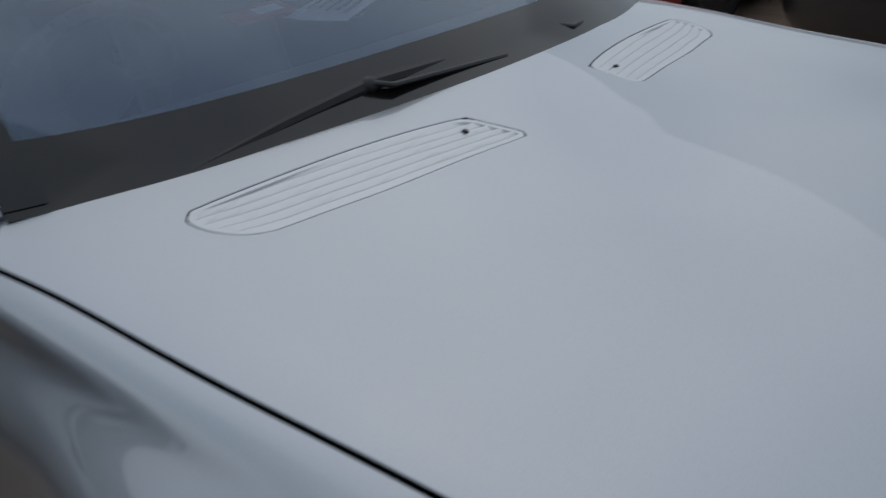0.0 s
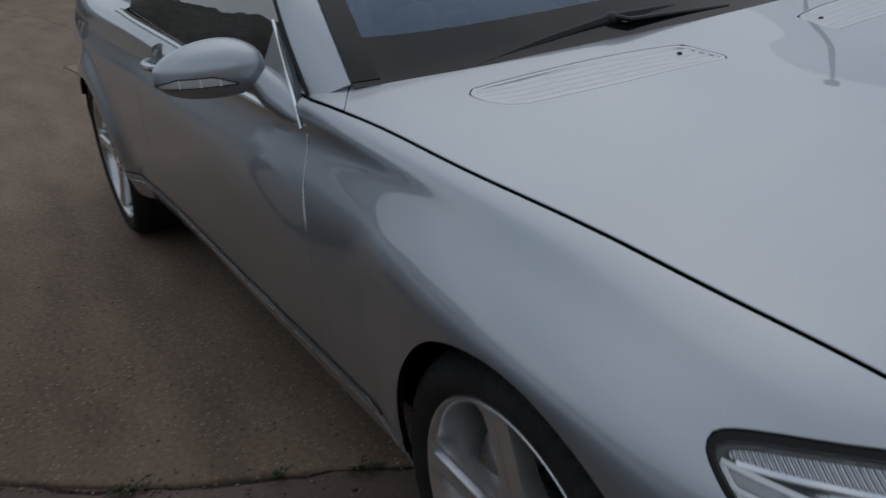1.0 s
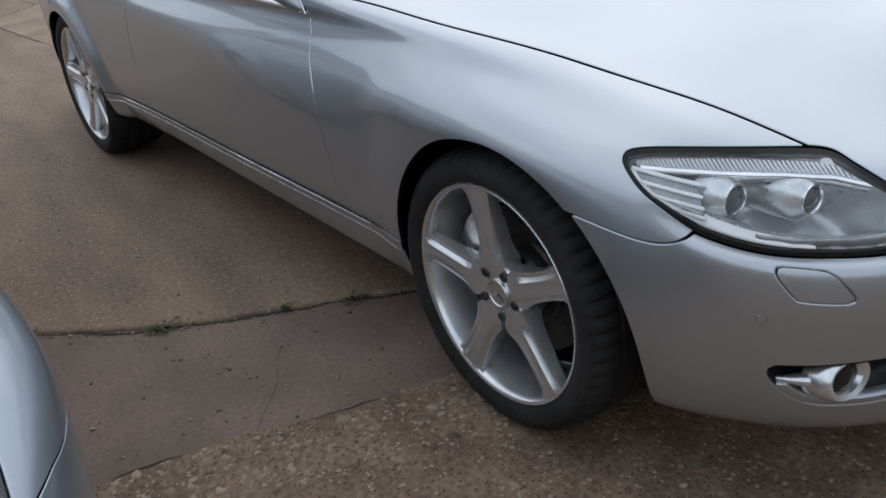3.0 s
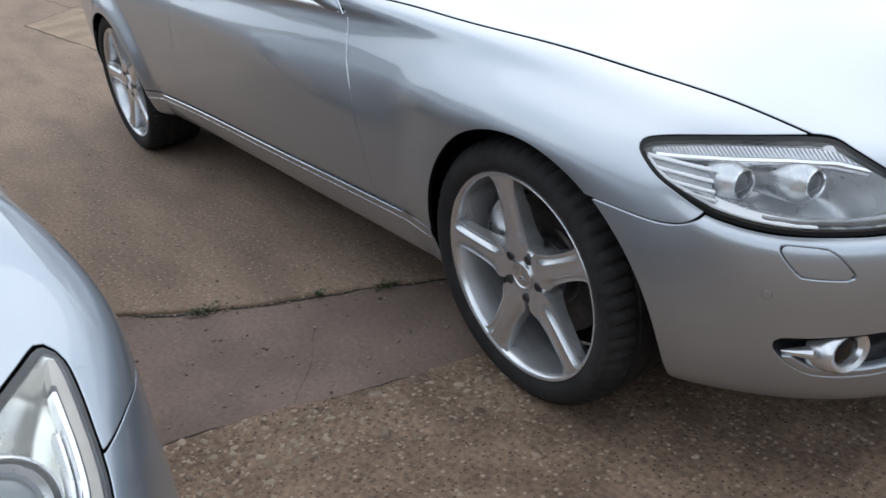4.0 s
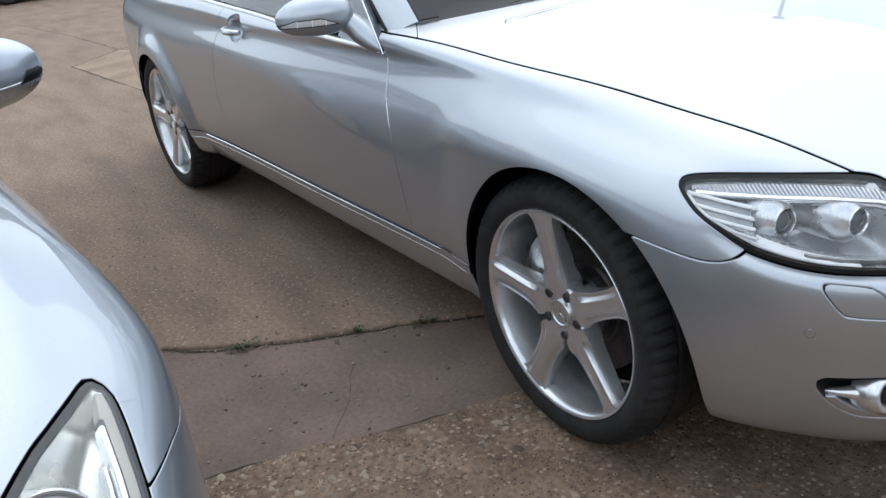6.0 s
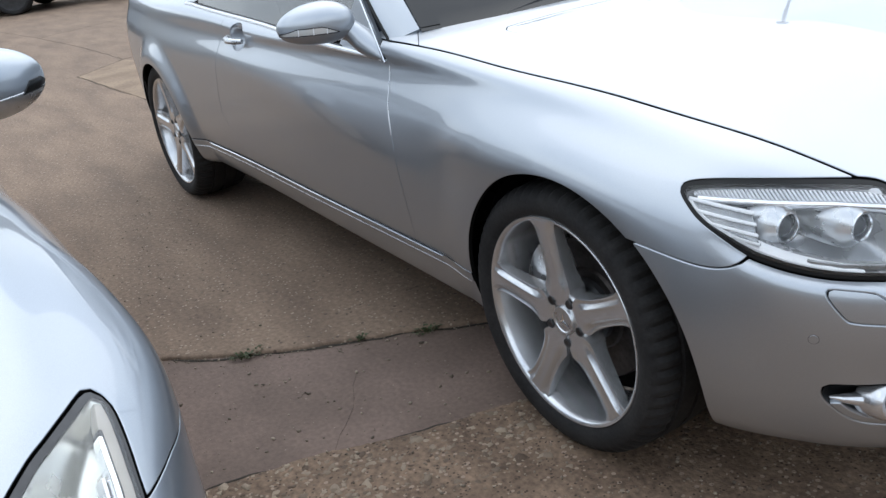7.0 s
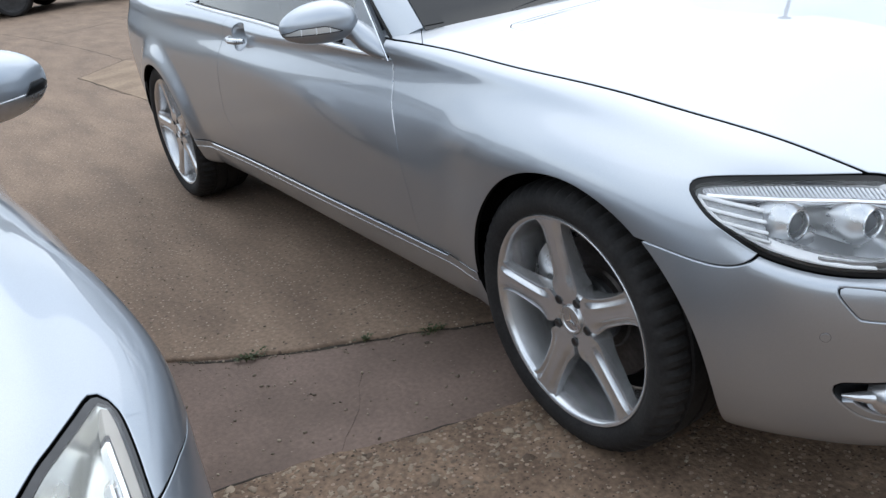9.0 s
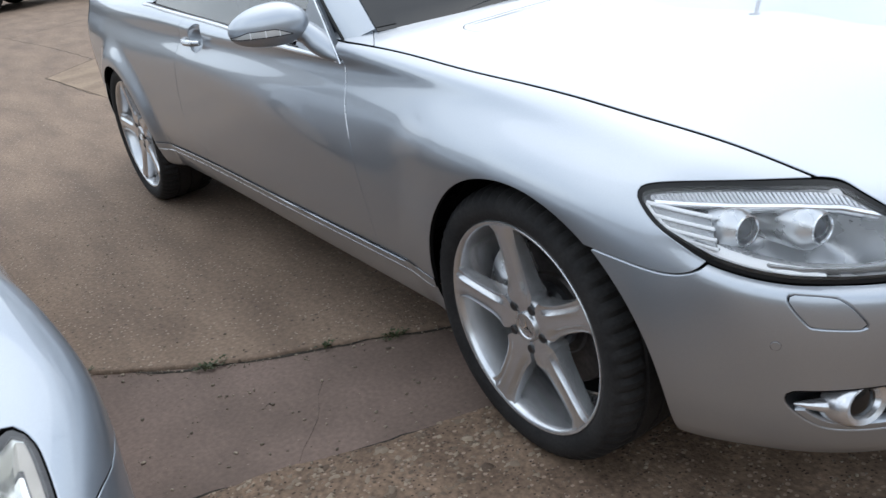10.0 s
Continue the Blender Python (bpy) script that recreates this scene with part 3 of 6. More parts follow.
# ---- the silver coupe ----
ARCH = (0.050, 0.342, 0.393)
REAR_ARCH = (-2.935, 0.335, 0.358)
PLAIN = skin(560, 9)
LAMP = loop([(-0.397, 0.766), (-0.338, 0.7715), (-0.243, 0.7715), (-0.148, 0.765), (-0.072, 0.754), (-0.036, 0.736), (0.0, 0.714), (0.035, 0.690), (0.062, 0.660), (0.060, 0.634), (0.03, 0.6195),
             (-0.025, 0.6185), (-0.087, 0.622), (-0.159, 0.627), (-0.212, 0.634), (-0.264, 0.645), (-0.309, 0.660), (-0.351, 0.687), (-0.387, 0.714), (-0.406, 0.738), (-0.412, 0.754)], 6)
# the bumper turns in along the foot of the headlight
ledge = outside(LAMP, np.stack([0.65 * PLAIN[..., 0] + 0.75 * PLAIN[..., 1], PLAIN[..., 2]], -1))
ledge = np.where(PLAIN[..., 0] > 0.3, 0.012 * np.clip(1 - np.abs(ledge) / 0.038, 0, 1) ** 2, 0) * np.clip((0.70 - PLAIN[..., 2]) / 0.04, 0, 1)
SKIN = PLAIN - normals_of(PLAIN) * ledge[..., None]
SKIN_N = normals_of(SKIN)
SX, SY, SZ = SKIN[..., 0], -SKIN[..., 1], SKIN[..., 2]
SA = 0.65 * SX - 0.75 * SY          # runs round the front corner
AZ = np.stack([SA, SZ], -1)
XY = np.stack([SX, SY], -1)

GAP = 0.0024
SEAM = 0.0068
front_arch = np.hypot(SX - ARCH[0], SZ - ARCH[1]) - ARCH[2]
rear_arch = np.hypot(SX - REAR_ARCH[0], SZ - REAR_ARCH[1]) - REAR_ARCH[2]
seam_y = spline((-0.72, -0.60, -0.48, -0.2, 0.05, 0.25, 0.45, 0.6, 0.66, 0.72, 0.82), (0.848, 0.834, 0.817, 0.791, 0.765, 0.739, 0.698, 0.652, 0.633, 0.611, 0.525), SX)
rear_edge = -0.503 - 0.21 * SY ** 2 - 0.26 * SY ** 4
door_front = np.interp(SZ, (0.30, 0.5, 0.64, 0.72, 0.79, 0.86, 0.889, 0.90, 0.92, 0.96), (-0.640, -0.646, -0.655, -0.670, -0.691, -0.706, -0.711, -0.716, -0.735, -0.775))
door_rear = np.interp(SZ, (0.30, 0.374, 0.44, 0.50, 0.563, 0.65, 0.777, 0.86, 0.95), (-1.915, -1.927, -1.99, -2.08, -2.127, -2.113, -2.066, -2.03, -1.99))
belt_z = np.interp(SX, (-2.9, -2.45, -1.93, -1.5, -1.1, -0.785, -0.65), (0.975, 0.972, 0.946, 0.926, 0.912, 0.898, 0.90))
bumper_top = np.where(SA < -0.30, spline((-0.62, -0.527, -0.47, -0.412, -0.375, -0.338, -0.300), (0.656, 0.653, 0.646, 0.635, 0.632, 0.640, 0.664), SA),
                      np.interp(SA, (-0.30, -0.25, 0.0, 0.05, 0.10, 0.9), (0.664, 0.72, 0.72, 0.66, 0.615, 0.61)))

FOG = loop([(-0.1866, 0.406), (-0.176, 0.4155), (-0.13, 0.4165), (-0.0445, 0.419), (0.02, 0.420), (0.06, 0.405), (0.075, 0.37), (0.055, 0.336), (-0.008, 0.324), (-0.0943, 0.327), (-0.1343, 0.341), (-0.164, 0.365), (-0.1836, 0.389)], 6)
WASH = loop([(-0.184, 0.604), (-0.155, 0.6058), (-0.115, 0.6005), (-0.1065, 0.598), (-0.089, 0.584), (-0.066, 0.556), (-0.0635, 0.5505), (-0.070, 0.547), (-0.10, 0.549), (-0.140, 0.5535), (-0.155, 0.5605)], 5)
VENT_EDGE = loop([(-0.495, 0.586), (-0.487, 0.601), (-0.460, 0.602), (-0.430, 0.594), (-0.398, 0.575), (-0.378, 0.552), (-0.358, 0.48), (-0.331, 0.385), (-0.308, 0.27), (-0.290, 0.172),
                  (-0.2925, 0.158), (-0.306, 0.153), (-0.35, 0.160), (-0.390, 0.167), (-0.402, 0.178), (-0.43, 0.27), (-0.457, 0.376), (-0.482, 0.50)], 5)
lamp_d, fog_d, wash_d = outside(LAMP, AZ), outside(FOG, AZ), outside(WASH, AZ)
VENT_EDGE = VENT_EDGE + np.outer(np.clip((VENT_EDGE[:, 1] - 0.25) / 0.33, 0, 1), (0.003, 0.022))
vent_d = outside(VENT_EDGE, XY) - 0.001
on_front = SX > 0.2
lamp_d, fog_d, wash_d = (np.where(on_front, d, 1.0) for d in (lamp_d, fog_d, wash_d))
vent_d = np.where(SZ > 0.8, vent_d, 1.0)

coupe = thing("silver_coupe", "silver metallic two-door coupe with five-spoke alloy wheels, parked on concrete", "car")


def body_panel(name, tests, label="", mirror=True, both=False, mat=PAINT, turned=None, **kw):
    kw.setdefault("dark", True)
    cut = cut_panel(SKIN, SKIN_N if turned is None else turned, tests, both)
    ob = panel(name, cut, mat, coupe, label, **kw)
    return ob, (panel(name, cut, mat, coupe, label, mirror=True, **kw) if mirror and not both else None)


above = seam_y - SY                # positive on the bonnet side of its seam
corner = -0.70 + np.clip(SY - 0.770, 0, 1) * 1.60
body_panel("bonnet", [above - SEAM, SX - np.maximum(rear_edge, np.where(SY > 0.77, corner, -9)) - 0.0048, 0.80 - SX, vent_d - 0.0038, SZ - 0.66, lamp_d - 0.004], "smooth silver bonnet", both=True)
body_panel("front_fender", [-above - 0.0032, SX - door_front - GAP, front_arch, np.where(SX > 0.15, SZ - bumper_top - 0.0022, 1.0), lamp_d - 0.003, -0.05 - SA, SZ - 0.372], "silver front wing with a flared wheel arch")
rolled = (np.clip((0.030 - lamp_d) / 0.022, 0, 1) ** 1.5 * np.clip((0.70 - SZ) / 0.03, 0, 1))[..., None]
rolled = unit(SKIN_N * (1 - 0.62 * rolled) + np.array((0.0, 0.0, 0.75)) * rolled)
bumper, _ = body_panel("front_bumper", [SX - 0.1, front_arch - 0.0055, bumper_top - 0.0056 - SZ, lamp_d - 0.0052, fog_d - 0.006, wash_d - 0.0078], "silver front bumper", round_off=0.0046, turned=rolled)
dish_d = np.where(SZ > 0.7, np.hypot((SX + 1.846) / 0.076, (SZ - 0.885) / 0.052) - 1, 1.0) * 0.05
door_cut = [door_front - GAP - SX, SX - door_rear - GAP, SZ - 0.3790, belt_z - SZ, 0.97 - SY, dish_d]
door_r, door_l = body_panel("door", door_cut, "long silver coupe door", round_off=0.0028)
body_panel("rear_quarter", [door_rear - GAP - SX, rear_arch, SZ - 0.3790 - np.clip((-2.6 - SX) * 0.5, 0, 0.2), np.where(SX < -2.46, 9.0, belt_z - SZ), SX + 3.32 + np.where(SZ > 0.62, 9.0, 0.0), SY - 0.66 * np.where(SX < -3.15, 1.0, 0.0)], "silver rear wing over a flared arch")
body_panel("pillar_foot", [corner - 0.0036 - SX, SX + 0.83, SZ - 0.90, above - SEAM, SY - 0.74], "silver foot of the windscreen pillar")
body_panel("rear_bumper", [-3.324 - SX, 0.618 - SZ, rear_arch], "silver rear bumper")
body_panel("boot_lid", [-3.16 - SX, 0.655 - SY, SZ - 0.62], "silver boot lid", both=True)
body_panel("sill", [0.345 - SZ, SX - REAR_ARCH[0] - 0.2, ARCH[0] - 0.2 - SX, front_arch, rear_arch], "silver side sill")
trim_r, trim_l = body_panel("sill_trim", [0.3745 - SZ, SZ - 0.348, SX - REAR_ARCH[0] - 0.2, ARCH[0] - 0.2 - SX, front_arch, rear_arch - 0.004], "silver sill strip", lift=0.003)


def on_side(x, z):
    """The point of the right-hand skin at a station and height, and its outward normal."""
    k = int(np.argmin((SX - x) ** 2 + (SZ - z) ** 2 + np.where(SY < 0.7, 9.0, 0.0)))
    p, n = SKIN.reshape(-1, 3)[k], SKIN_N.reshape(-1, 3)[k]
    return Vector((x, p[1] - (n[0] * (x - p[0]) + n[2] * (z - p[2])) / n[1], z)), Vector(n)


for side in (0, 1):
    line = np.linspace(-2.44, -0.50, 60)
    pts = []
    for x in line:
        p, n = on_side(float(x), 0.3735)
        p = p + n * 0.0042
        pts.append((p.x, p.y * (1 if side == 0 else -1), p.z))
    part("bright_line", tube(pts, [0.001] + [0.0030] * 58 + [0.001], 6), CHROME, trim_r if side == 0 else trim_l, "thin bright strip")
    for z, r, m, what in ((0.3790, 0.0016, GASKET, "dark seal"), (0.3465, 0.0018, SATIN, "bright crease line")):
        pts = []
        for x in np.linspace(-2.57, -0.44 if z > 0.36 else -0.35, 60):
            p, n = on_side(float(x), z)
            p = p + n * 0.0026
            pts.append((p.x, p.y * (1 if side == 0 else -1), p.z))
        part(what.replace(" ", "_"), tube(pts, r, 6), m, trim_r if side == 0 else trim_l, what)

# an added black shell puts shade into the gaps between panels; then the floor
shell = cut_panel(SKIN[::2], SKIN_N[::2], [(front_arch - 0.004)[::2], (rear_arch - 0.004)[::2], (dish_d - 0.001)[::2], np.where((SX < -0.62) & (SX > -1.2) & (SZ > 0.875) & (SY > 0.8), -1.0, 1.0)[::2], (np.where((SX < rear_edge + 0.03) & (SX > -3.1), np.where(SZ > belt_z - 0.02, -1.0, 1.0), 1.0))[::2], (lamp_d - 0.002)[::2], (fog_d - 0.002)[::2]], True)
mesh_object("gap_backing", shell[0] - shell[1] * 0.0145, shell[2], SHADE, coupe, "black backing sheet that darkens the panel gaps", shell[1])
part("underside", box((4.3, 1.5, 0.06), (-1.65, 0, 0.235)), SHADE, coupe, bevel=0.02)
for cx, cz, r in (ARCH, REAR_ARCH):
    for s in (-1, 1):
        bm = bmesh.new()
        ring = [[bm.verts.new((cx + (r + 0.012) * math.cos(a), s * y, cz + (r + 0.012) * math.sin(a))) for y in (0.862, 0.80, 0.52)] for a in np.linspace(-0.12, math.pi + 0.12, 40)]
        for p, q in zip(ring, ring[1:]):
            for k in range(2):
                bm.faces.new((p[k], p[k + 1], q[k + 1], q[k]))
        bm.faces.new([p[2] for p in ring])
        part("arch_liner", bm, SHADE, coupe, "black wheel-arch liner")

for x, cz in ((0.0, 0.343), (-2.955, 0.343)):
    for s in (-1, 1):
        m = pose(x, s * (0.790 if x == 0 else 0.798), cz, 0, 0, 0 if s < 0 else 180)
        make_wheel("wheel", coupe, m, 26.5 if x == 0 else 30.0, 0.255 if x == 0 else 0.270, "five-spoke silver alloy wheel")

# bonnet vents: frame and six slanting slats each
vent_x0 = np.interp(SY, (0.15, 0.376, 0.50, 0.61), (-0.398, -0.460, -0.488, -0.512))
vent_x1 = np.interp(SY, (0.15, 0.27, 0.385, 0.48, 0.552, 0.61), (-0.282, -0.304, -0.327, -0.353, -0.370, -0.40))
vent_t = (SX - vent_x0) / np.maximum(vent_x1 - vent_x0, 0.02)
for s in (False, True):
    vent = new("bonnet_vent")
    vent.parent = coupe
    tagged(vent, "pale silver slatted bonnet vent")
    cut = cut_panel(SKIN, SKIN_N, [-vent_d - 0.001, vent_d + 0.008])
    panel("vent_frame", cut, VENT, vent, lift=-0.0006, depth=0.008, round_off=0.001, mirror=s)
    for i in range(6):
        lo, hi = i / 6 + 0.011, (i + 1) / 6 - 0.011
        cut = cut_panel(SKIN, SKIN_N, [-vent_d - 0.0085, vent_t - lo, hi - vent_t])
        if len(cut[0]) < 3:
            continue
        p = cut[0]
        y = -p[:, 1]
        x0 = np.interp(y, (0.15, 0.376, 0.50, 0.61), (-0.398, -0.460, -0.488, -0.512))
        x1 = np.interp(y, (0.15, 0.27, 0.385, 0.48, 0.552, 0.61), (-0.282, -0.304, -0.327, -0.353, -0.370, -0.40))
        t = ((p[:, 0] - x0) / np.maximum(x1 - x0, 0.02) - lo) / (hi - lo)
        panel("slat", cut, VENT, vent, lift=-0.0006 - 0.0034 * np.clip(2 * t - 1, -1, 1) ** 2, depth=0.004, round_off=0.0012, mirror=s)
    jet = lathe([(0.0, -0.003), (0.004, -0.003), (0.006, 0.0), (0.007, 0.004)], 14)
    jet.transform(pose(-0.368, 0.205 * (1 if s else -1), 0.962, -90, 0, 0))
    part("washer_jet", jet, BLACK, vent, "small black washer jet")


# the highlight on the door's leading edge, modelled as a thin satin tube
for door, k in ((door_r, 1), (door_l, -1)):
    pts = []
    for z in np.linspace(0.700, 0.884, 24):
        x = float(np.interp(z, (0.64, 0.72, 0.79, 0.86, 0.889), (-0.655, -0.670, -0.691, -0.706, -0.711))) - GAP
        p, n = on_side(x, z)
        pts.append(tuple((p - n * 0.0006) * 1.0))
    part("door_edge_glint", tube([(x, y * k, z) for x, y, z in pts], [0.0006] + [0.0019] * 22 + [0.0012], 6), SATIN, door, "highlight on the leading edge, made as a thin satin tube")

# headlights
cut_lens = cut_panel(SKIN, SKIN_N, [-lamp_d - 0.0048])
cut_seal = cut_panel(SKIN, SKIN_N, [0.001 - lamp_d, lamp_d + 0.0050])
cut_bowl = cut_panel(SKIN, SKIN_N, [-lamp_d - 0.0050])
for s in (False, True):
    sg = 1 if s else -1
    lamp = new("headlight")
    lamp.parent = coupe
    tagged(lamp, "clear-lens headlight with two projector units")
    lens = clear_sheet("lens", cut_lens, CLEAR, lamp, "clear plastic lens", -0.001, 0.003, s)
    lens.visible_shadow = False
    panel("seal", cut_seal, GASKET, lamp, "black rubber surround", lift=-0.0025, depth=0.01, mirror=s)
    p, n, f = cut_bowl
    inside = -outside(LAMP, np.stack([0.65 * p[:, 0] + 0.75 * p[:, 1], p[:, 2]], -1))
    deep = 0.006 + 0.115 * np.clip((inside - 0.006) / 0.03, 0, 1) ** 0.5
    q = p - n * deep[:, None]
    q = q * (1, -1 if s else 1, 1)
    bowl = mesh_object("lamp_bowl", q, [g[::-1] for g in f] if s else f, HOUSING, lamp, "silver lamp interior")
    # ribbed light strips along the top and the foot, smooth fins at the outer end
    top_z = np.interp(SA, (-0.40, -0.30, -0.15, -0.07, 0.0), (0.753, 0.750, 0.741, 0.732, 0.712))
    cut = cut_panel(SKIN, SKIN_N, [-lamp_d - 0.0105, SZ - top_z, SA + 0.390])
    a = 0.65 * cut[0][:, 0] + 0.75 * cut[0][:, 1]
    panel("ribbed_strip", cut, RIBBED, lamp, "ribbed pale light strip", lift=-0.0085, depth=0.006, mirror=s)
    cut = cut_panel(SKIN, SKIN_N, [-lamp_d - 0.009, top_z - 0.001 - SZ, SZ - top_z + 0.0042, SA + 0.385])
    panel("bright_edge", cut, CHROME, lamp, "bright chrome edge", lift=-0.010, depth=0.02, mirror=s)
    low_z = np.interp(SA, (-0.33, -0.25, -0.16, -0.05, 0.05), (0.672, 0.657, 0.648, 0.648, 0.652))
    cut = cut_panel(SKIN, SKIN_N, [-lamp_d - 0.009, low_z - SZ, SA + 0.215])
    a = 0.65 * cut[0][:, 0] + 0.75 * cut[0][:, 1]
    panel("lower_strip", cut, DIM, lamp, "grey ribbed strip", lift=-0.022 - 0.002 * np.sin(a * 700), depth=0.006, mirror=s)
    cut = cut_panel(SKIN, SKIN_N, [-lamp_d - 0.0075, lamp_d + np.interp(SA, (-0.30, -0.12), (0.0108, 0.0078)), top_z - 0.006 - SZ, -0.12 - SA])
    panel("lower_edge", cut, FIN, lamp, "white edge along the lamp", lift=-0.012, depth=0.03, mirror=s)
    for k in range(4):
        zc = 0.7400 - 0.0165 * k
        slope = (SA + 0.34) * 0.16
        cut = cut_panel(SKIN, SKIN_N, [-lamp_d - 0.0068, SZ - zc + 0.0125 + slope, zc - slope - SZ, -0.296 - SA, SA + 0.40])
        if len(cut[0]) > 2:
            under = np.clip(zc - 0.16 * (0.65 * cut[0][:, 0] + 0.75 * cut[0][:, 1] + 0.34) - cut[0][:, 2], 0, 0.02)
            panel("fin", cut, DIM, lamp, "pale grey fin", lift=-0.012 - 1.3 * under, depth=0.02, mirror=s)
        cut = cut_panel(SKIN, SKIN_N, [-lamp_d - 0.0068, SZ - zc + 0.0022 + slope, zc + 0.0006 - slope - SZ, -0.292 - SA, SA + 0.40])
        if len(cut[0]) > 2:
            panel("fin_edge", cut, FIN, lamp, "white fin edge", lift=-0.0105, depth=0.004, mirror=s)
    for (x, y, z), r in (((0.535, 0.772, 0.686), 0.0245), ((0.628, 0.688, 0.684), 0.0235)):
        unit_ = new("projector")
        unit_.parent = lamp
        unit_.matrix_basis = pose(x, sg * y, z, 0, 0, 90) @ pose(0, 0, 0, 0, 0, 3 * sg)
        part("shroud", lathe([(r + 0.023, 0.115), (r + 0.024, 0.060), (r + 0.0235, 0.034), (r + 0.022, 0.024), (r + 0.019, 0.015), (r + 0.013, 0.008), (r + 0.008, 0.003), (r + 0.005, -0.002), (r + 0.004, -0.003), (r + 0.002, 0.0), (r + 0.001, 0.02), (0.0, 0.03)], 56), SATIN, unit_, sharp=50)
        ring = lathe([(r + 0.0055, -0.0005), (r + 0.0045, -0.004), (r + 0.002, -0.004), (r + 0.0005, 0.0)], 48)
        part("ring", ring, CHROME, unit_, "chrome ring")
        part("projector_lens", lathe([(0.0, -0.006), (r * 0.4, -0.004), (r * 0.75, 0.003), (r, 0.014), (r, 0.019), (0.0, 0.019)], 40), BULB, unit_, "domed glass projector lens", sharp=60)

# washer cover, parking sensor, fog lamp in its recess
for s in (False, True):
    sg = 1 if s else -1
    panel("washer_cover", cut_panel(SKIN, SKIN_N, [-wash_d + 0.0012]), PAINT, coupe, "silver headlamp-washer flap", mirror=s, round_off=0.001, lift=-0.0006)
    # a black strip paints shade into the gap round the flap
    panel("washer_gap_shade", cut_panel(SKIN, SKIN_N, [0.0046 - wash_d, wash_d - 0.0008]), GASKET, coupe, "black strip that shades the gap round the washer flap", mirror=s, round_off=0.0005, depth=0.003, lift=-0.0046)
    sensor = lathe([(0.0, -0.0008), (0.0082, -0.0008), (0.0088, 0.0004), (0.0088, 0.004)], 24)
    spot = Vector((0.638, 0.832 * sg, 0.515))
    k = int(np.argmin(((SKIN - np.array((spot.x, -abs(spot.y), spot.z))) ** 2).sum(-1)))
    pn = SKIN_N.reshape(-1, 3)[k] * (1, -sg * 1.0, 1) if s else SKIN_N.reshape(-1, 3)[k]
    pp = SKIN.reshape(-1, 3)[k] * ((1, -1, 1) if s else (1, 1, 1))
    turn = Vector(pn).to_track_quat("-Y", "Z").to_matrix().to_4x4()
    sensor.transform(Matrix.Translation(Vector(pp)) @ turn)
    part("parking_sensor", sensor, PAINT, coupe, "round silver parking sensor")
    ring = lathe([(0.0086, 0.0006), (0.0094, -0.0002), (0.0102, 0.0006)], 24)
    ring.transform(Matrix.Translation(Vector(pp)) @ turn)
    part("sensor_ring", ring, TRIM, coupe)
    fog = new("fog_lamp")
    fog.parent = coupe
    tagged(fog, "round fog lamp with a silver bezel in a dark recess")
    p, n, f = cut_panel(SKIN, SKIN_N, [-fog_d + 0.001])
    ins = -outside(FOG, np.stack([0.65 * p[:, 0] + 0.75 * p[:, 1], p[:, 2]], -1))
    q = (p - n * (0.002 + 0.055 * np.clip(ins / 0.014, 0, 1) ** 0.6)[:, None]) * (1, -1 if s else 1, 1)
    mesh_object("recess", q, [g[::-1] for g in f] if s else f, BLACK, fog, "black fog-lamp recess")
    cx, cy, cz = 0.742, 0.716, 0.384
    place = pose(cx - 0.002, sg * (cy - 0.006), cz - 0.002, 0, 0, 90) @ pose(0, 0, 0, -8, 0, 8 * sg)
    bez = lathe([(0.054, 0.05), (0.053, 0.018), (0.050, 0.004), (0.044, -0.003), (0.034, 0.001), (0.029, 0.010)], 40)
    bez.transform(place @ Matrix.Diagonal((1.15, 1.0, 0.86, 1)))
    part("bezel", bez, ALLOY, fog, "silver bezel")
    gl = lathe([(0.0, 0.004), (0.018, 0.006), (0.030, 0.010), (0.030, 0.03), (0.0, 0.03)], 32)
    gl.transform(place @ Matrix.Diagonal((1.15, 1.0, 0.86, 1)))
    part("fog_glass", gl, FRIT, fog, "dark glass")
    part("wing", tube([(0.650, sg * 0.791, 0.382), (0.668, sg * 0.779, 0.382), (0.688, sg * 0.760, 0.381), (0.702, sg * 0.738, 0.380)], [0.004, 0.010, 0.016, 0.022], 14, flat=0.8), ALLOY, fog, "silver wing")
    cut = cut_panel(SKIN, SKIN_N, [-fog_d - 0.0005, fog_d + 0.012, 0.374 - SZ])
    panel("lower_lip", cut, PAINT, fog, "thin silver lip", lift=-0.0008, depth=0.02, mirror=s)

# greenhouse: windscreen, pillars, roof, side and rear glass
def screen_point(u, v):
    """Windscreen: u from -1 (right) to 1, v from 0 (bonnet) to 1 (roof)."""
    y0 = 0.772 * u
    b = Vector((-0.512 - 0.21 * y0 ** 2 - 0.13 * y0 ** 4, y0, 0.986 - 0.018 * u * u))
    t = Vector((-1.27 - 0.11 * u * u, 0.60 * u, 1.372 - 0.035 * u * u))
    p = b.lerp(t, v)
    return p + Vector((0.35, u * 0.45, 0.9)) * 0.045 * math.sin(math.pi * min(max(v, 0), 1))


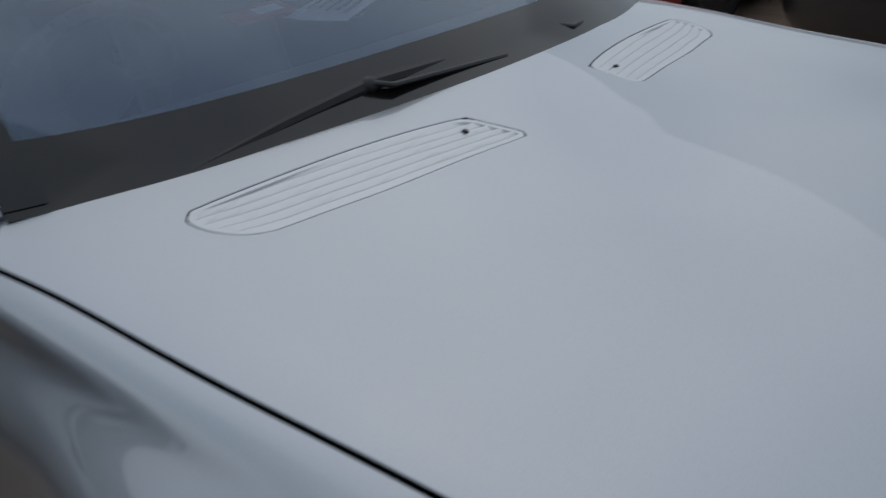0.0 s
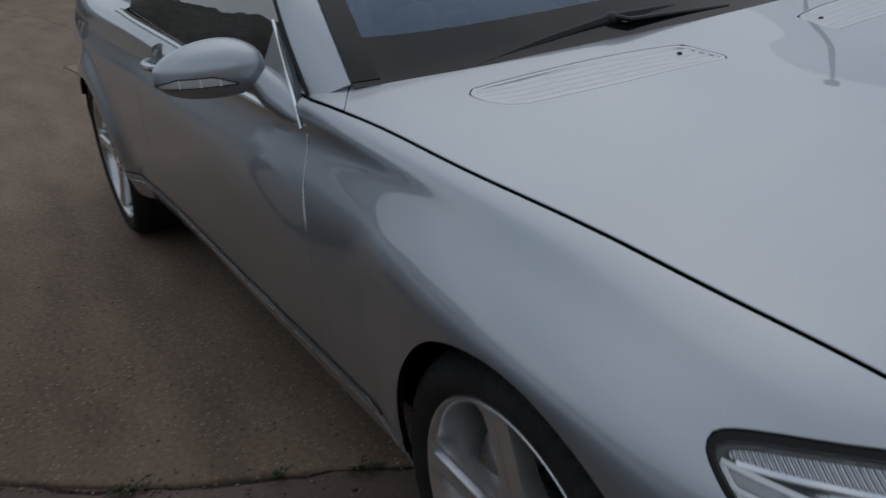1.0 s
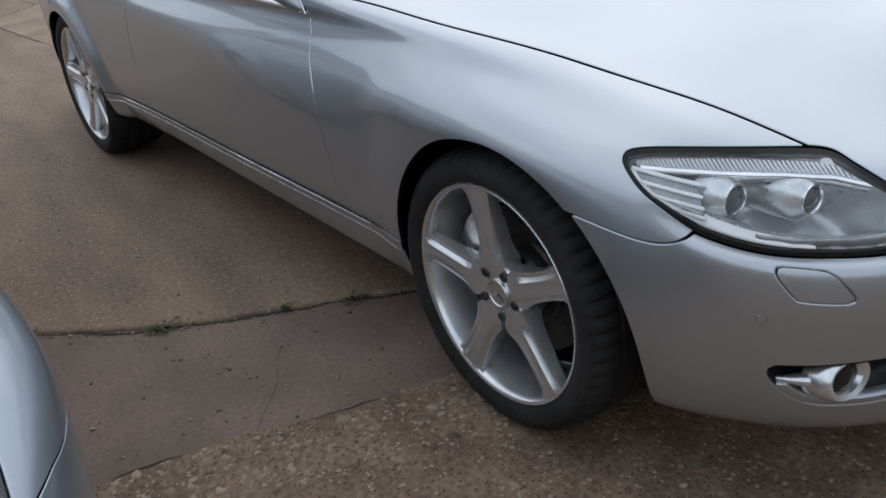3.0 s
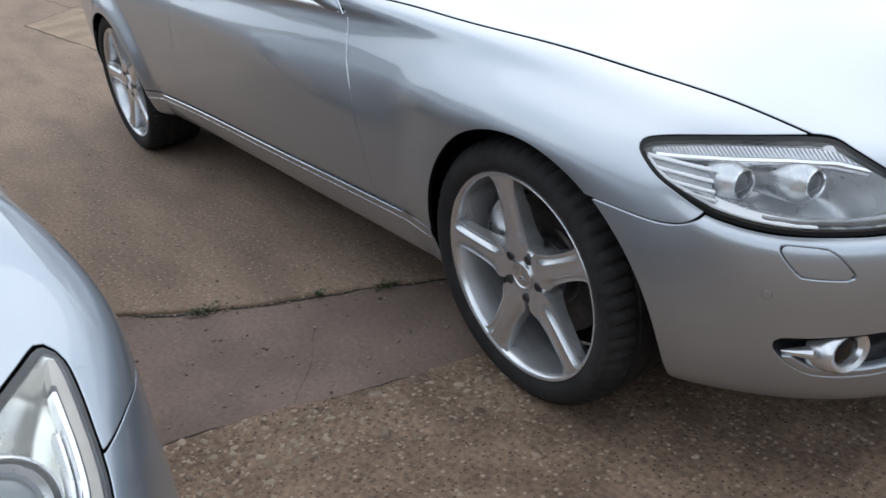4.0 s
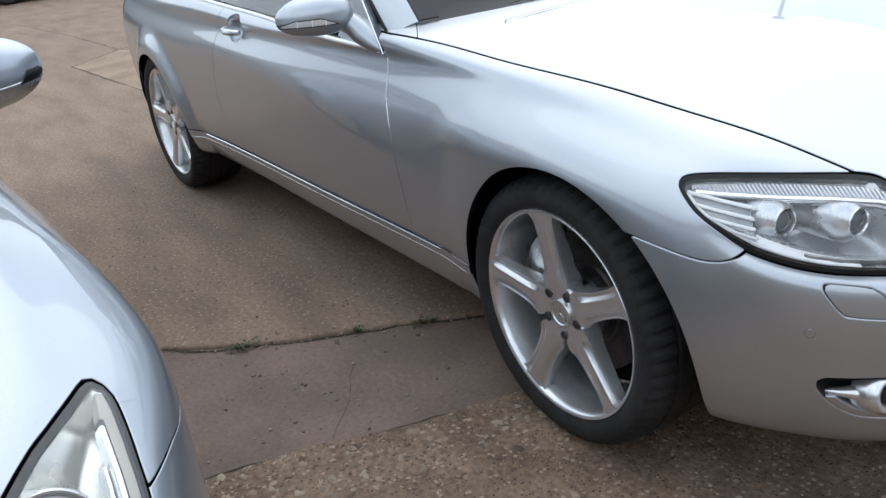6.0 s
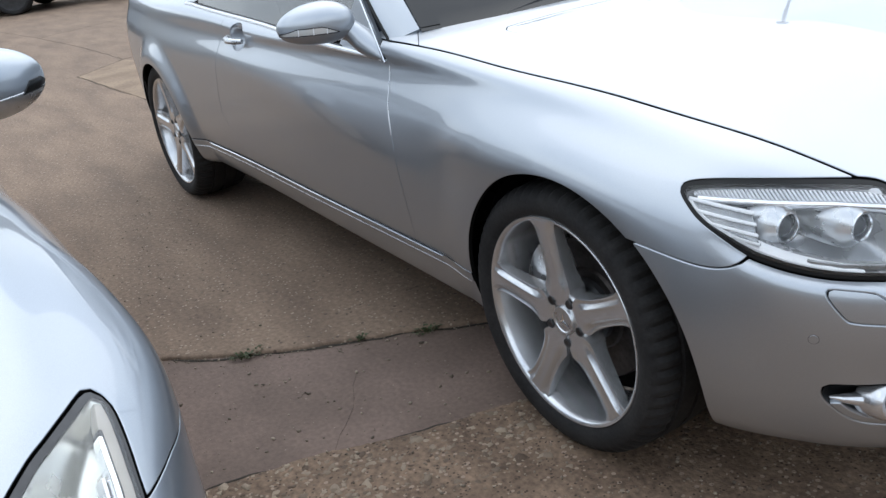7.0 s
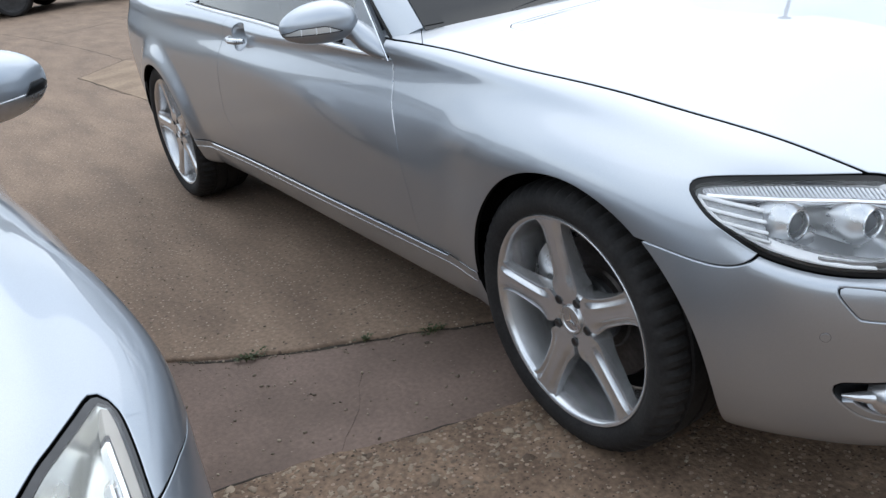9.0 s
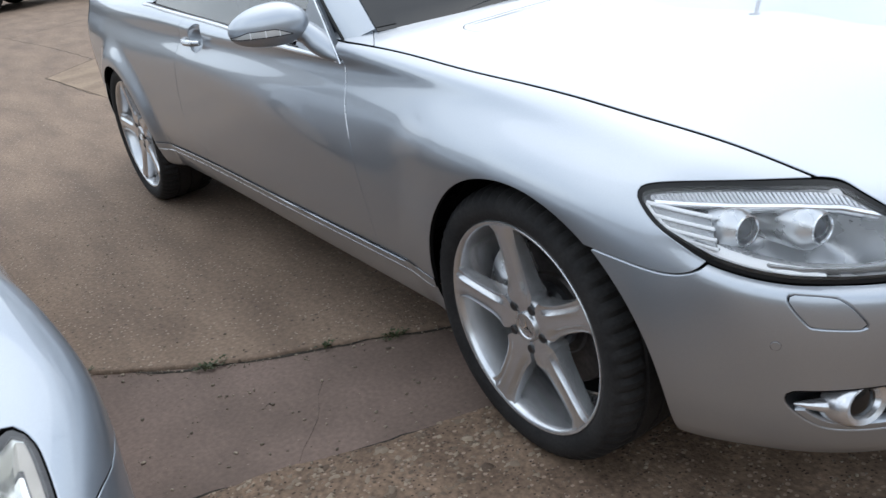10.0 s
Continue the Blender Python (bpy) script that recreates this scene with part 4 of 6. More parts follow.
us, vs_ = np.linspace(-1, 1, 41), np.linspace(0, 1, 25)
pane = part("windscreen", slab([[screen_point(u, v) for v in vs_] for u in us], 0.005), SCREEN, coupe, "tinted windscreen with a black border")
pane.visible_shadow = False
rows_b = [[screen_point(u, v) + Vector((0.0012, 0, 0.0024)) for v in np.linspace(-0.02, 0.120 + 0.03 * abs(u) ** 6, 5)] for u in us]
part("lower_border", slab(rows_b, 0.003), FRIT, coupe, "black border along the windscreen foot")
for s in (-1, 1):
    rows_b = [[screen_point(s * u, v) + Vector((0.0014, 0, 0.0028)) for u in np.linspace(0.935, 1.0, 4)] for v in np.linspace(0.0, 1, 30)]
    part("side_border", slab(rows_b if s > 0 else rows_b[::-1], 0.003), FRIT, coupe, "black border down the windscreen side")
part("scuttle", slab([[(-0.505 - 0.21 * (0.80 * u) ** 2 - 0.26 * (0.8 * u) ** 4 + d, 0.80 * u, 0.968 - 0.045 * u * u - e) for d, e in ((0.02, 0.02), (-0.03, 0.012), (-0.10, 0.03))] for u in us], 0.01), BLACK, coupe, "black scuttle panel below the wipers")


RAIL_T = (0, 0.08, 0.14, 0.24, 0.36, 0.5, 0.7, 0.88, 1)


def rail_point(t):
    """Outer edge of the pillar and roof rail: from the wing, over the door, down to the boot."""
    return Vector((float(spline(RAIL_T, (-0.735, -0.83, -0.894, -1.04, -1.30, -1.62, -2.20, -2.85, -3.28), t)),
                   -float(spline(RAIL_T, (0.843, 0.832, 0.821, 0.782, 0.72, 0.675, 0.665, 0.73, 0.77), t)),
                   float(spline(RAIL_T, (0.935, 1.016, 1.070, 1.155, 1.27, 1.352, 1.340, 1.150, 1.005), t))))


def rail_inner(t):
    return Vector((float(spline((0, 0.12, 0.3, 0.5, 0.7, 0.88, 1), (-0.592, -0.80, -1.20, -1.66, -2.20, -2.78, -3.16), t)),
                   -float(spline((0, 0.12, 0.3, 0.5, 0.7, 0.88, 1), (0.833, 0.762, 0.645, 0.585, 0.585, 0.64, 0.70), t)),
                   float(spline((0, 0.12, 0.3, 0.5, 0.7, 0.88, 1), (0.958, 1.045, 1.265, 1.385, 1.372, 1.185, 1.03), t))))


def pillar_row(t):
    if t < 0.34:
        # follow the windscreen's edge
        v = max(0.0, t / 0.34)
        inner = screen_point(-1.0, v) + Vector((0.004, -0.004, 0.002))
    else:
        inner = rail_inner(t)
    outer = rail_point(t)
    mid = inner.lerp(outer, 0.5) + Vector((0.012, -0.022, 0.018)) * min(1, 0.35 + t * 2)
    return [(1 - w) ** 2 * inner + 2 * w * (1 - w) * mid + w * w * outer for w in np.linspace(0, 1, 7)]


for s in (1, -1):
    g = np.array([[tuple(p) for p in pillar_row(t)] for t in np.linspace(0, 1, 70)])
    g = g * (1, s, 1)
    part("roof_pillar", slab(g if s > 0 else g[::-1], 0.02), PAINT, coupe, "silver windscreen pillar running into the roof rail")
    # door window and belt strip
    glass_rows = []
    for x in np.linspace(-2.42, -0.95, 40):
        ts = np.linspace(0.05, 0.95, 181)
        rp = min((rail_point(t) for t in ts), key=lambda p: abs(p.x - x))
        zb = float(np.interp(x, (-2.45, -1.93, -1.5, -1.1, -0.74), (0.972, 0.946, 0.926, 0.912, 0.898)))
        yb = -float(np.interp(x, (-2.45, -1.9, -1.4, -0.74), (0.834, 0.846, 0.850, 0.842)))
        lo, hi = Vector((x, yb, zb - 0.02)), Vector((x, rp.y + 0.012, max(rp.z - 0.008, zb)))
        glass_rows.append([tuple((lo.lerp(hi, v) + Vector((0, -0.012, 0)) * math.sin(math.pi * v)) * 1.0) for v in np.linspace(0, 1, 10)])
    g = np.array(glass_rows) * (1, s, 1)
    win = part("side_window", slab(g[::-1] if s < 0 else g, 0.004), WINDOW, coupe, "frameless tinted side window")
    win.visible_shadow = False
    xs_ = np.linspace(-2.50, -0.752, 50)
    pts = []
    for x in xs_:
        p, n = on_side(float(x), float(np.interp(x, (-2.9, -2.45, -1.93, -1.5, -1.1, -0.785, -0.735), (0.979, 0.976, 0.950, 0.930, 0.916, 0.901, 0.892))))
        p = p - n * 0.0015
        pts.append((p.x, s * p.y, p.z))
    part("belt_strip", tube(pts, [0.0085] * 44 + [0.008, 0.007, 0.006, 0.005, 0.004, 0.003], 10, flat=1.0), WHITE_METAL, coupe, "bright strip below the side window")
    part("belt_seal", tube([(p[0], p[1] + s * 0.014, p[2] + 0.004) for p in pts if p[0] < -0.98], 0.004, 6), BLACK, coupe)

roof_rows = []
for t in np.linspace(0.335, 0.72, 30):
    i = rail_inner(t)
    if t < 0.34:
        i = screen_point(-1.0, 0.99)
    roof_rows.append([(i.x + 0.10 * (1 - u * u) * (1 if t < 0.5 else 0.3), -i.y * u, i.z + 0.035 * (1 - u * u)) for u in np.linspace(-1, 1, 25)])
part("roof", slab(roof_rows[::-1], 0.02), PAINT, coupe, "silver roof panel")
back_rows = []
for t in np.linspace(0.72, 1.0, 18):
    i = rail_inner(t)
    back_rows.append([(i.x + 0.03 * (1 - u * u), -i.y * u, i.z + 0.035 * (1 - u * u)) for u in np.linspace(-1, 1, 21)])
back = part("rear_window", slab(back_rows[::-1], 0.005), WINDOW, coupe, "tinted rear window")
back.visible_shadow = False

# cabin: dashboard, steering wheel (right-hand drive), seats
dash = [[(-0.72 - 0.10 * w - 0.06 * u * u, 0.74 * u, 0.955 + 0.055 * math.sin(math.pi * min(1, w * 1.1)) - 0.02 * u * u - 0.28 * max(0, w - 0.75) * 4) for w in np.linspace(0, 1, 14)] for u in np.linspace(-1, 1, 24)]
part("dashboard", slab([[(x - 0.34 * (0.72 - abs(x)) * -1.6, y, z) for x, y, z in r] for r in dash], 0.02), LEATHER, coupe, "dark grey dashboard")
wheel_bm = bmesh.new()
for k in range(40):
    a, b = 2 * math.pi * k / 40, 2 * math.pi * (k + 1) / 40
    tube([(0.185 * math.cos(a), 0, 0.185 * math.sin(a)), (0.185 * math.cos(b), 0, 0.185 * math.sin(b))], 0.016, 8, wheel_bm, up=(0, 1, 0))
for a in (0, math.pi, -math.pi / 2):
    tube([(0.05 * math.cos(a), 0.01, 0.05 * math.sin(a)), (0.18 * math.cos(a), 0, 0.18 * math.sin(a))], 0.018, 8, wheel_bm, flat=0.5, up=(0, 1, 0))
bmesh.ops.create_uvsphere(wheel_bm, u_segments=16, v_segments=10, radius=0.07, matrix=Matrix.Diagonal((1, 0.4, 1, 1)))
wheel_bm.transform(pose(-1.17, -0.37, 0.965, 0, 0, 90) @ pose(0, 0, 0, 24, 0, 0))
part("steering_wheel", wheel_bm, LEATHER, coupe, "grey three-spoke steering wheel")
for y in (-0.37, 0.37):
    part("seat_cushion", box((0.52, 0.50, 0.18), (-1.66, y, 0.52)), LEATHER, coupe, bevel=0.05)
    part("seat_back", box((0.16, 0.50, 0.66), (-1.98, y, 0.86), (0, -18, 0)), LEATHER, coupe, bevel=0.06)
    part("head_restraint", box((0.10, 0.26, 0.17), (-2.10, y, 1.24), (0, -14, 0)), LEATHER, coupe, bevel=0.04)
part("cabin_floor", box((2.4, 1.6, 0.05), (-1.8, 0, 0.36)), SHADE, coupe)
part("bulkhead", box((0.03, 1.6, 0.55), (-0.80, 0, 0.62)), SHADE, coupe)
part("rear_bulkhead", box((0.03, 1.5, 0.60), (-2.90, 0, 0.66)), SHADE, coupe)

# papers lying on the dashboard
paper = thing("paper_sheet", "white printed sheet lying on the dashboard", "paper", pose(-1.10, 0.19, 1.034, 4, 6, 24))
part("sheet", slab([[(0.15 * i, 0.21 * j, 0.004 * math.sin(3 * i + 2 * j)) for j in np.linspace(-0.5, 0.5, 8)] for i in np.linspace(-0.5, 0.5, 8)], 0.0012), PAPER, paper)
for k in range(5):
    part("print_bar", box((0.006, 0.13 - 0.02 * (k % 2), 0.0008), (0.05 - 0.022 * k, 0.0, 0.0052 + 0.002)), TRIM, paper)
card = thing("red_booklet", "small red and white booklet lying on the dashboard", "booklet", pose(-1.17, 0.03, 1.046, 3, 6, -12))
part("cover", box((0.10, 0.14, 0.006)), RED_CARD, card, bevel=0.001)
part("white_panel", box((0.05, 0.06, 0.001), (0.0, 0.02, 0.0042)), PAPER, card)

# wipers: arm, blade, pivot
for pivot, tip, tail, at in (((-0.562, -0.217, 1.016), (-0.558, 0.090, 1.010), (-0.580, -0.545, 0.984), 0.45), ((-0.580, 0.300, 1.000), (-0.66, 0.62, 0.99), (-0.565, 0.10, 1.002), 0.4)):
    wip = new("wiper")
    wip.parent = coupe
    tagged(wip, "black windscreen wiper at rest")
    a, b, c = (Vector(p) - Vector((0.0, 0.0, 0.011)) for p in (tail, pivot, tip))
    up = Vector((0.35, 0, 0.94))
    part("blade", tube([a, a.lerp(b, 0.5) + up * 0.008, b + up * 0.010, b.lerp(c, 0.5) + up * 0.008, c], [0.004, 0.009, 0.011, 0.010, 0.008], 8, flat=1.3), BLACK, wip)
    part("blade_rubber", tube([a - up * 0.012, b - up * 0.006, c - up * 0.012], 0.004, 6), GASKET, wip)
    part("arm", tube([c + Vector((0.030, 0.0, -0.004)), b + Vector((0.028, 0.03, 0.006)), b + Vector((0.012, 0.0, 0.016))], [0.008, 0.009, 0.008], 8, flat=0.6), BLACK, wip)
    knob = bmesh.new()
    bmesh.ops.create_uvsphere(knob, u_segments=16, v_segments=10, radius=0.016, matrix=Matrix.Translation(b + up * 0.012) @ Matrix.Diagonal((1.0, 1.1, 0.85, 1)))
    part("pivot_cap", knob, BLACK, wip)

# door mirrors
def blob(centre, half, power, bm=None, n=(40, 24), shape=None):
    """A rounded box-like shell; shape(p) bends unit-cube points."""
    bm = bm or bmesh.new()
    rows = []
    for j in range(n[1] + 1):
        b = -math.pi / 2 + math.pi * j / n[1]
        row = []
        for i in range(n[0]):
            a = 2 * math.pi * i / n[0]
            f = lambda c: math.copysign(abs(c) ** power, c)
            p = Vector((f(math.cos(b)) * f(math.cos(a)), f(math.cos(b)) * f(math.sin(a)), f(math.sin(b))))
            if shape:
                p = Vector(shape(p))
            row.append(bm.verts.new((centre[0] + half[0] * p.x, centre[1] + half[1] * p.y, centre[2] + half[2] * p.z)))
        rows.append(row)
    for r, q in zip(rows, rows[1:]):
        for i in range(n[0]):
            bm.faces.new((r[i], r[(i + 1) % n[0]], q[(i + 1) % n[0]], q[i]))
    bmesh.ops.remove_doubles(bm, verts=bm.verts, dist=1e-5)
    bmesh.ops.recalc_face_normals(bm, faces=bm.faces)
    return bm


def mirror_shape(p):
    # fuller and taller inboard, tapering to the outer end; flat back; flat-ish foot
    t = (p.y + 1) / 2            # 0 outer end, 1 inner end
    k = 0.70 + 0.30 * math.sin(min(1, t * 1.25) * math.pi / 2)
    z = p.z * k if p.z > 0 else p.z * (0.75 + 0.15 * t)
    x = p.x if p.x > 0 else p.x * 0.45
    return (x * (0.72 + 0.28 * math.sin(min(1, t * 1.4) * math.pi / 2)) - 0.30 * (1 - t), p.y, z + 0.10 * (1 - t))


MIRROR_ROUND = 0.86


def door_mirror(parent, s, origin, size, paint, span=1.30, lens=None):
    """A door mirror: housing, indicator, mirror glass, stalk and sail plate. s: side (-1 right, 1 left)."""
    m = new("door_mirror")
    m.parent = parent
    tagged(m, "silver door mirror with a clear indicator strip")
    cx, cy, cz = origin
    hx, hy, hz = size
    bm = blob((0, 0, 0), (hx, hy, hz), MIRROR_ROUND, shape=mirror_shape)
    sgn = 1 if s < 0 else -1
    bm.transform(Matrix.Translation((cx, cy * (1 if s < 0 else -1), cz)) @ Matrix.Diagonal((1, sgn, 1, 1)))
    if sgn < 0:
        bmesh.ops.reverse_faces(bm, faces=bm.faces)
    part("housing", bm, paint, m, "smooth silver housing")
    g = box((0.004, hy * 1.15, hz * 1.05), (cx - hx * 0.52, cy * (1 if s < 0 else -1), cz + 0.004))
    part("mirror_glass", g, CHROME, m, "mirror glass", bevel=0.001)
    # indicator: a strip that hugs the lower front of the housing
    strip = []
    for i in np.linspace(0, 1, 25):
        yy = -0.985 + span * i
        row = []
        for q in np.linspace(0, 1, 5):
            lift = (0.02 + 0.34 * min(1.0, (1 - i) * 3.0, 0.35 + i * 3))
            zz = -0.36 + lift * q
            # walk onto the front of the shell
            b = math.asin(math.copysign(abs(zz) ** (1 / MIRROR_ROUND), zz))
            cb = math.cos(b) ** MIRROR_ROUND
            sa = max(-1, min(1, yy / max(cb, 1e-3)))
            a = math.asin(math.copysign(abs(sa) ** (1 / MIRROR_ROUND), sa))
            p = Vector(mirror_shape(Vector((cb * max(0.0, math.cos(a)) ** MIRROR_ROUND, cb * sa, zz))))
            row.append((cx + hx * p.x + 0.0022, (cy + hy * p.y) * (1 if s < 0 else -1), cz + hz * p.z))
        strip.append(row)
    st = part("indicator", slab(strip if s < 0 else strip[::-1], 0.003), lens or INDICATOR, m, "clear grey indicator strip")
    edge = [r[0] for r in strip] + [r[-1] for r in strip[::-1]]
    part("indicator_edge", tube(edge + [edge[0]], 0.0014, 5), TRIM, st)
    for k in (6, 12, 18) if span > 1 else ():
        part("divider", tube([strip[k][0], strip[k][2], strip[k][4]], 0.0018, 5), FIN, st)
    return m


for s in (-1, 1):
    k = -s
    m = door_mirror(coupe, s, (-0.872, -0.995, 1.008), (0.080, 0.112, 0.066), PAINT)
    # stalk that flows from the sail plate into the housing
    pts = [(-0.752, -0.858, 0.900), (-0.785, -0.862, 0.918), (-0.822, -0.876, 0.946), (-0.850, -0.898, 0.976), (-0.868, -0.935, 0.998)]
    part("stalk", tube([(x, y * k, z) for x, y, z in pts], [0.014, 0.034, 0.044, 0.040, 0.040], 18, flat=0.8), PAINT, m, "silver stalk")
    # sail plate in the window's front corner
    a, b, c = Vector((-0.722, -0.866, 0.890)), Vector((-0.918, -0.824, 1.078)), Vector((-1.02, -0.868, 0.912))
    sail = [[tuple(Vector((p.x, p.y * k, p.z))) for p in (c.lerp(a, u).lerp(c.lerp(b, min(1, u * 1.0)), v) for v in np.linspace(0, 1, 8))] for u in np.linspace(0.02, 1, 10)]
    part("sail_plate", slab(sail if s < 0 else sail[::-1], 0.012), PAINT, m, "silver triangular mirror base")
    foot = [[Vector(p).lerp(Vector(q), v) + Vector((-0.050, 0.016, 0.0)) for v in np.linspace(0, 1, 5)] for p, q in (((-0.80, -0.866, 0.880), (-0.81, -0.842, 0.990)), ((-0.76, -0.866, 0.880), (-0.77, -0.846, 0.965)), ((-0.662, -0.874, 0.880), (-0.735, -0.850, 0.938)))]
    part("sail_foot", slab([[(p.x, p.y * k, p.z) for p in row] for row in (foot if s > 0 else foot[::-1])], 0.004), PAINT, m)
    rim_pts = [a + Vector((-0.002, -0.010, 0.003)), a.lerp(b, 0.25) + Vector((0.004, -0.011, 0.002)), a.lerp(b, 0.5) + Vector((0.004, -0.009, 0)), b + Vector((0.0, -0.006, 0.004))]
    part("bright_edge", tube([(p.x, p.y * k, p.z) for p in rim_pts], 0.0036, 8), CHROME, m, "bright chrome strip")
    rail = [rail_point(t) + Vector((-0.008, 0.004, -0.006)) for t in np.linspace(0.155, 0.5, 24)]
    part("window_strip", tube([(p.x, p.y * k, p.z) for p in rail], 0.006, 6), SATIN, coupe, "bright strip along the roof rail")
    rail = [rail_point(t) + Vector((0.002, 0.0, 0.0)) for t in np.linspace(0.0, 0.5, 30)]
    part("window_seal", tube([(p.x, p.y * k, p.z) for p in rail], 0.005, 6), GASKET, coupe)

# door handles in their dished recess
for door, k in ((door_r, 1), (door_l, -1)):
    h = new("door_handle")
    h.parent = door
    tagged(h, "silver pull handle over a dished recess")
    y = -0.892
    p, n, f = cut_panel(SKIN, SKIN_N, [-dish_d + 0.0004])
    rr = np.hypot((p[:, 0] + 1.846) / 0.076, (p[:, 2] - 0.885) / 0.052)
    q = (p - n * (0.0008 + 0.034 * np.clip(1 - rr ** 2, 0, 1))[:, None]) * (1, k, 1)
    mesh_object("dish", q, f if k > 0 else [g[::-1] for g in f], PAINT, h)
    part("grip", tube([(-1.922, (y - 0.006) * k, 0.880), (-1.89, (y - 0.026) * k, 0.879), (-1.85, (y - 0.034) * k, 0.878), (-1.80, (y - 0.027) * k, 0.877), (-1.770, (y - 0.008) * k, 0.876)], [0.010, 0.013, 0.014, 0.013, 0.010], 10, flat=0.9), SATIN, h, "bright silver grip")

# ---- the second silver car, parked alongside ----
second = thing("silver_saloon", "pale silver saloon parked beside the coupe, its front corner showing", "car", pose(0, -2.775, 0))
swell = 0.011 * np.exp(-((PLAIN[..., 0] - 0.21) / 0.14) ** 2) - 0.012 * np.exp(-((PLAIN[..., 0] + 0.08) / 0.11) ** 2)
GRID_B = PLAIN.copy()
GRID_B[..., 1] -= swell * np.exp(-((PLAIN[..., 2] - 0.70) / 0.10) ** 2)


def stretch(p):
    """Coupe proportions to saloon proportions: a longer nose, a lower sill, a rounder front corner."""
    p = np.asarray(p, float)
    x, y, z = p[..., 0], p[..., 1], p[..., 2]
    x = np.where(x > -0.7, 1.3 * x - 0.162, 0.8 * x - 0.512)
    y = np.sign(y) * np.where(np.abs(y) < 0.5, 0.672 * np.abs(y), 0.336 + 1.339 * (np.abs(y) - 0.5))
    z = np.interp(z, (0.2, 0.62, 0.85, 0.94, 1.04, 1.36), (0.2, 0.540, 0.893, 1.000, 1.09, 1.47))
    return np.stack([x, y, z], -1)


GRID_B = stretch(GRID_B)
GRID_BN = normals_of(GRID_B)


def second_panel(name, tests, label="", both=False, mat=None, **kw):
    cut = cut_panel(GRID_B, GRID_BN, tests, both)
    if not both:
        panel(name, cut, mat or PAINT_B, second, label, dark=True, **kw)
    return panel(name, cut, mat or PAINT_B, second, label, mirror=not both, dark=True, **kw)


LAMP_B = loop([(-0.391, 0.7735), (-0.348, 0.776), (-0.305, 0.777), (-0.263, 0.776), (-0.20, 0.767), (-0.10, 0.745), (-0.03, 0.715), (0.03, 0.680), (0.05, 0.657), (0.02, 0.645), (-0.06, 0.648),
               (-0.15, 0.655), (-0.22, 0.667), (-0.28, 0.690), (-0.320, 0.7125), (-0.343, 0.727), (-0.374, 0.744), (-0.396, 0.757), (-0.401, 0.767)], 6)
arch_b = np.hypot(SX * 1.3, SZ - 0.342) - 0.39
rear_b = np.hypot((SX + 2.955) * 0.8, SZ - 0.335) - 0.37
lamp_b = np.where(on_front, outside(LAMP_B, AZ), 1.0)
top_b = np.interp(SA, (-0.62, -0.53, -0.46, -0.41, -0.36, -0.32, -0.30, -0.25, 0.0, 0.05, 0.10, 0.9), (0.680, 0.684, 0.692, 0.702, 0.708, 0.712, 0.73, 0.74, 0.74, 0.67, 0.625, 0.61))
second_panel("bonnet", [above - SEAM, SX - rear_edge - 0.004, 0.80 - SX, SZ - 0.66, lamp_b - 0.004], "pale silver bonnet", both=True)
second_panel("front_fender", [-above - SEAM * 0.3, SX - door_front - GAP, arch_b, np.where(SX > 0.15, SZ - top_b - GAP * 0.7, 1.0), lamp_b - 0.003, -0.05 - SA, SZ - 0.372], "pale silver front wing")
second_panel("front_bumper", [SX - 0.1, arch_b, top_b - GAP * 0.7 - SZ, lamp_b - 0.003], "pale silver front bumper")
second_panel("door", door_cut, "pale silver door")
second_panel("rear_quarter", [door_rear - GAP - SX, rear_b, SZ - 0.384, np.where(SX < -2.46, 9.0, belt_z - SZ)], "pale silver rear wing")
second_panel("sill", [0.380 - SZ, SX - REAR_ARCH[0] - 0.2, ARCH[0] - 0.2 - SX, arch_b, rear_b], "pale silver sill")
# the same added black sheet shades this car's panel gaps
shell_b = cut_panel(GRID_B[::3], GRID_BN[::3], [(arch_b - 0.004)[::3], (rear_b - 0.004)[::3], (lamp_b - 0.002)[::3], (np.where((SX < rear_edge + 0.03) & (SX > -3.1), np.where(SZ > belt_z - 0.02, -1.0, 1.0), 1.0))[::3]], True)
mesh_object("gap_backing", shell_b[0] - shell_b[1] * 0.0145, shell_b[2], SHADE, second, "black backing sheet that darkens the panel gaps", shell_b[1])
part("underside", box((4.2, 1.4, 0.06), (-1.5, 0, 0.25)), SHADE, second, bevel=0.02)
for x in (-0.162, -2.876):
    for s in (-1, 1):
        make_wheel("wheel", second, pose(x, s * 0.785, 0.343, 0, 0, 0 if s < 0 else 180), 10, 0.24, "silver alloy wheel", plain=True)
# cabin of the second car: glass and roof in one shell each
cab = bmesh.new()
rows_c = []
for x, zt, wt in ((-0.70, 1.14, 0.72), (-1.0, 1.34, 0.70), (-1.4, 1.55, 0.66), (-1.9, 1.60, 0.66), (-2.5, 1.55, 0.66), (-3.0, 1.38, 0.68), (-3.35, 1.19, 0.70)):
    zb = 1.02
    rows_c.append([cab.verts.new((x, y, z)) for y, z in ((-0.88, zb), (-0.84, zb + 0.4 * (zt - zb)), (-wt, zt - 0.03), (-wt * 0.6, zt), (wt * 0.6, zt), (wt, zt - 0.03), (0.84, zb + 0.4 * (zt - zb)), (0.88, zb))])
for p, q in zip(rows_c, rows_c[1:]):
    for k in range(7):
        cab.faces.new((p[k], q[k], q[k + 1], p[k + 1]))
cab.faces.new(rows_c[0])
cab.faces.new(rows_c[-1])
bmesh.ops.recalc_face_normals(cab, faces=cab.faces)
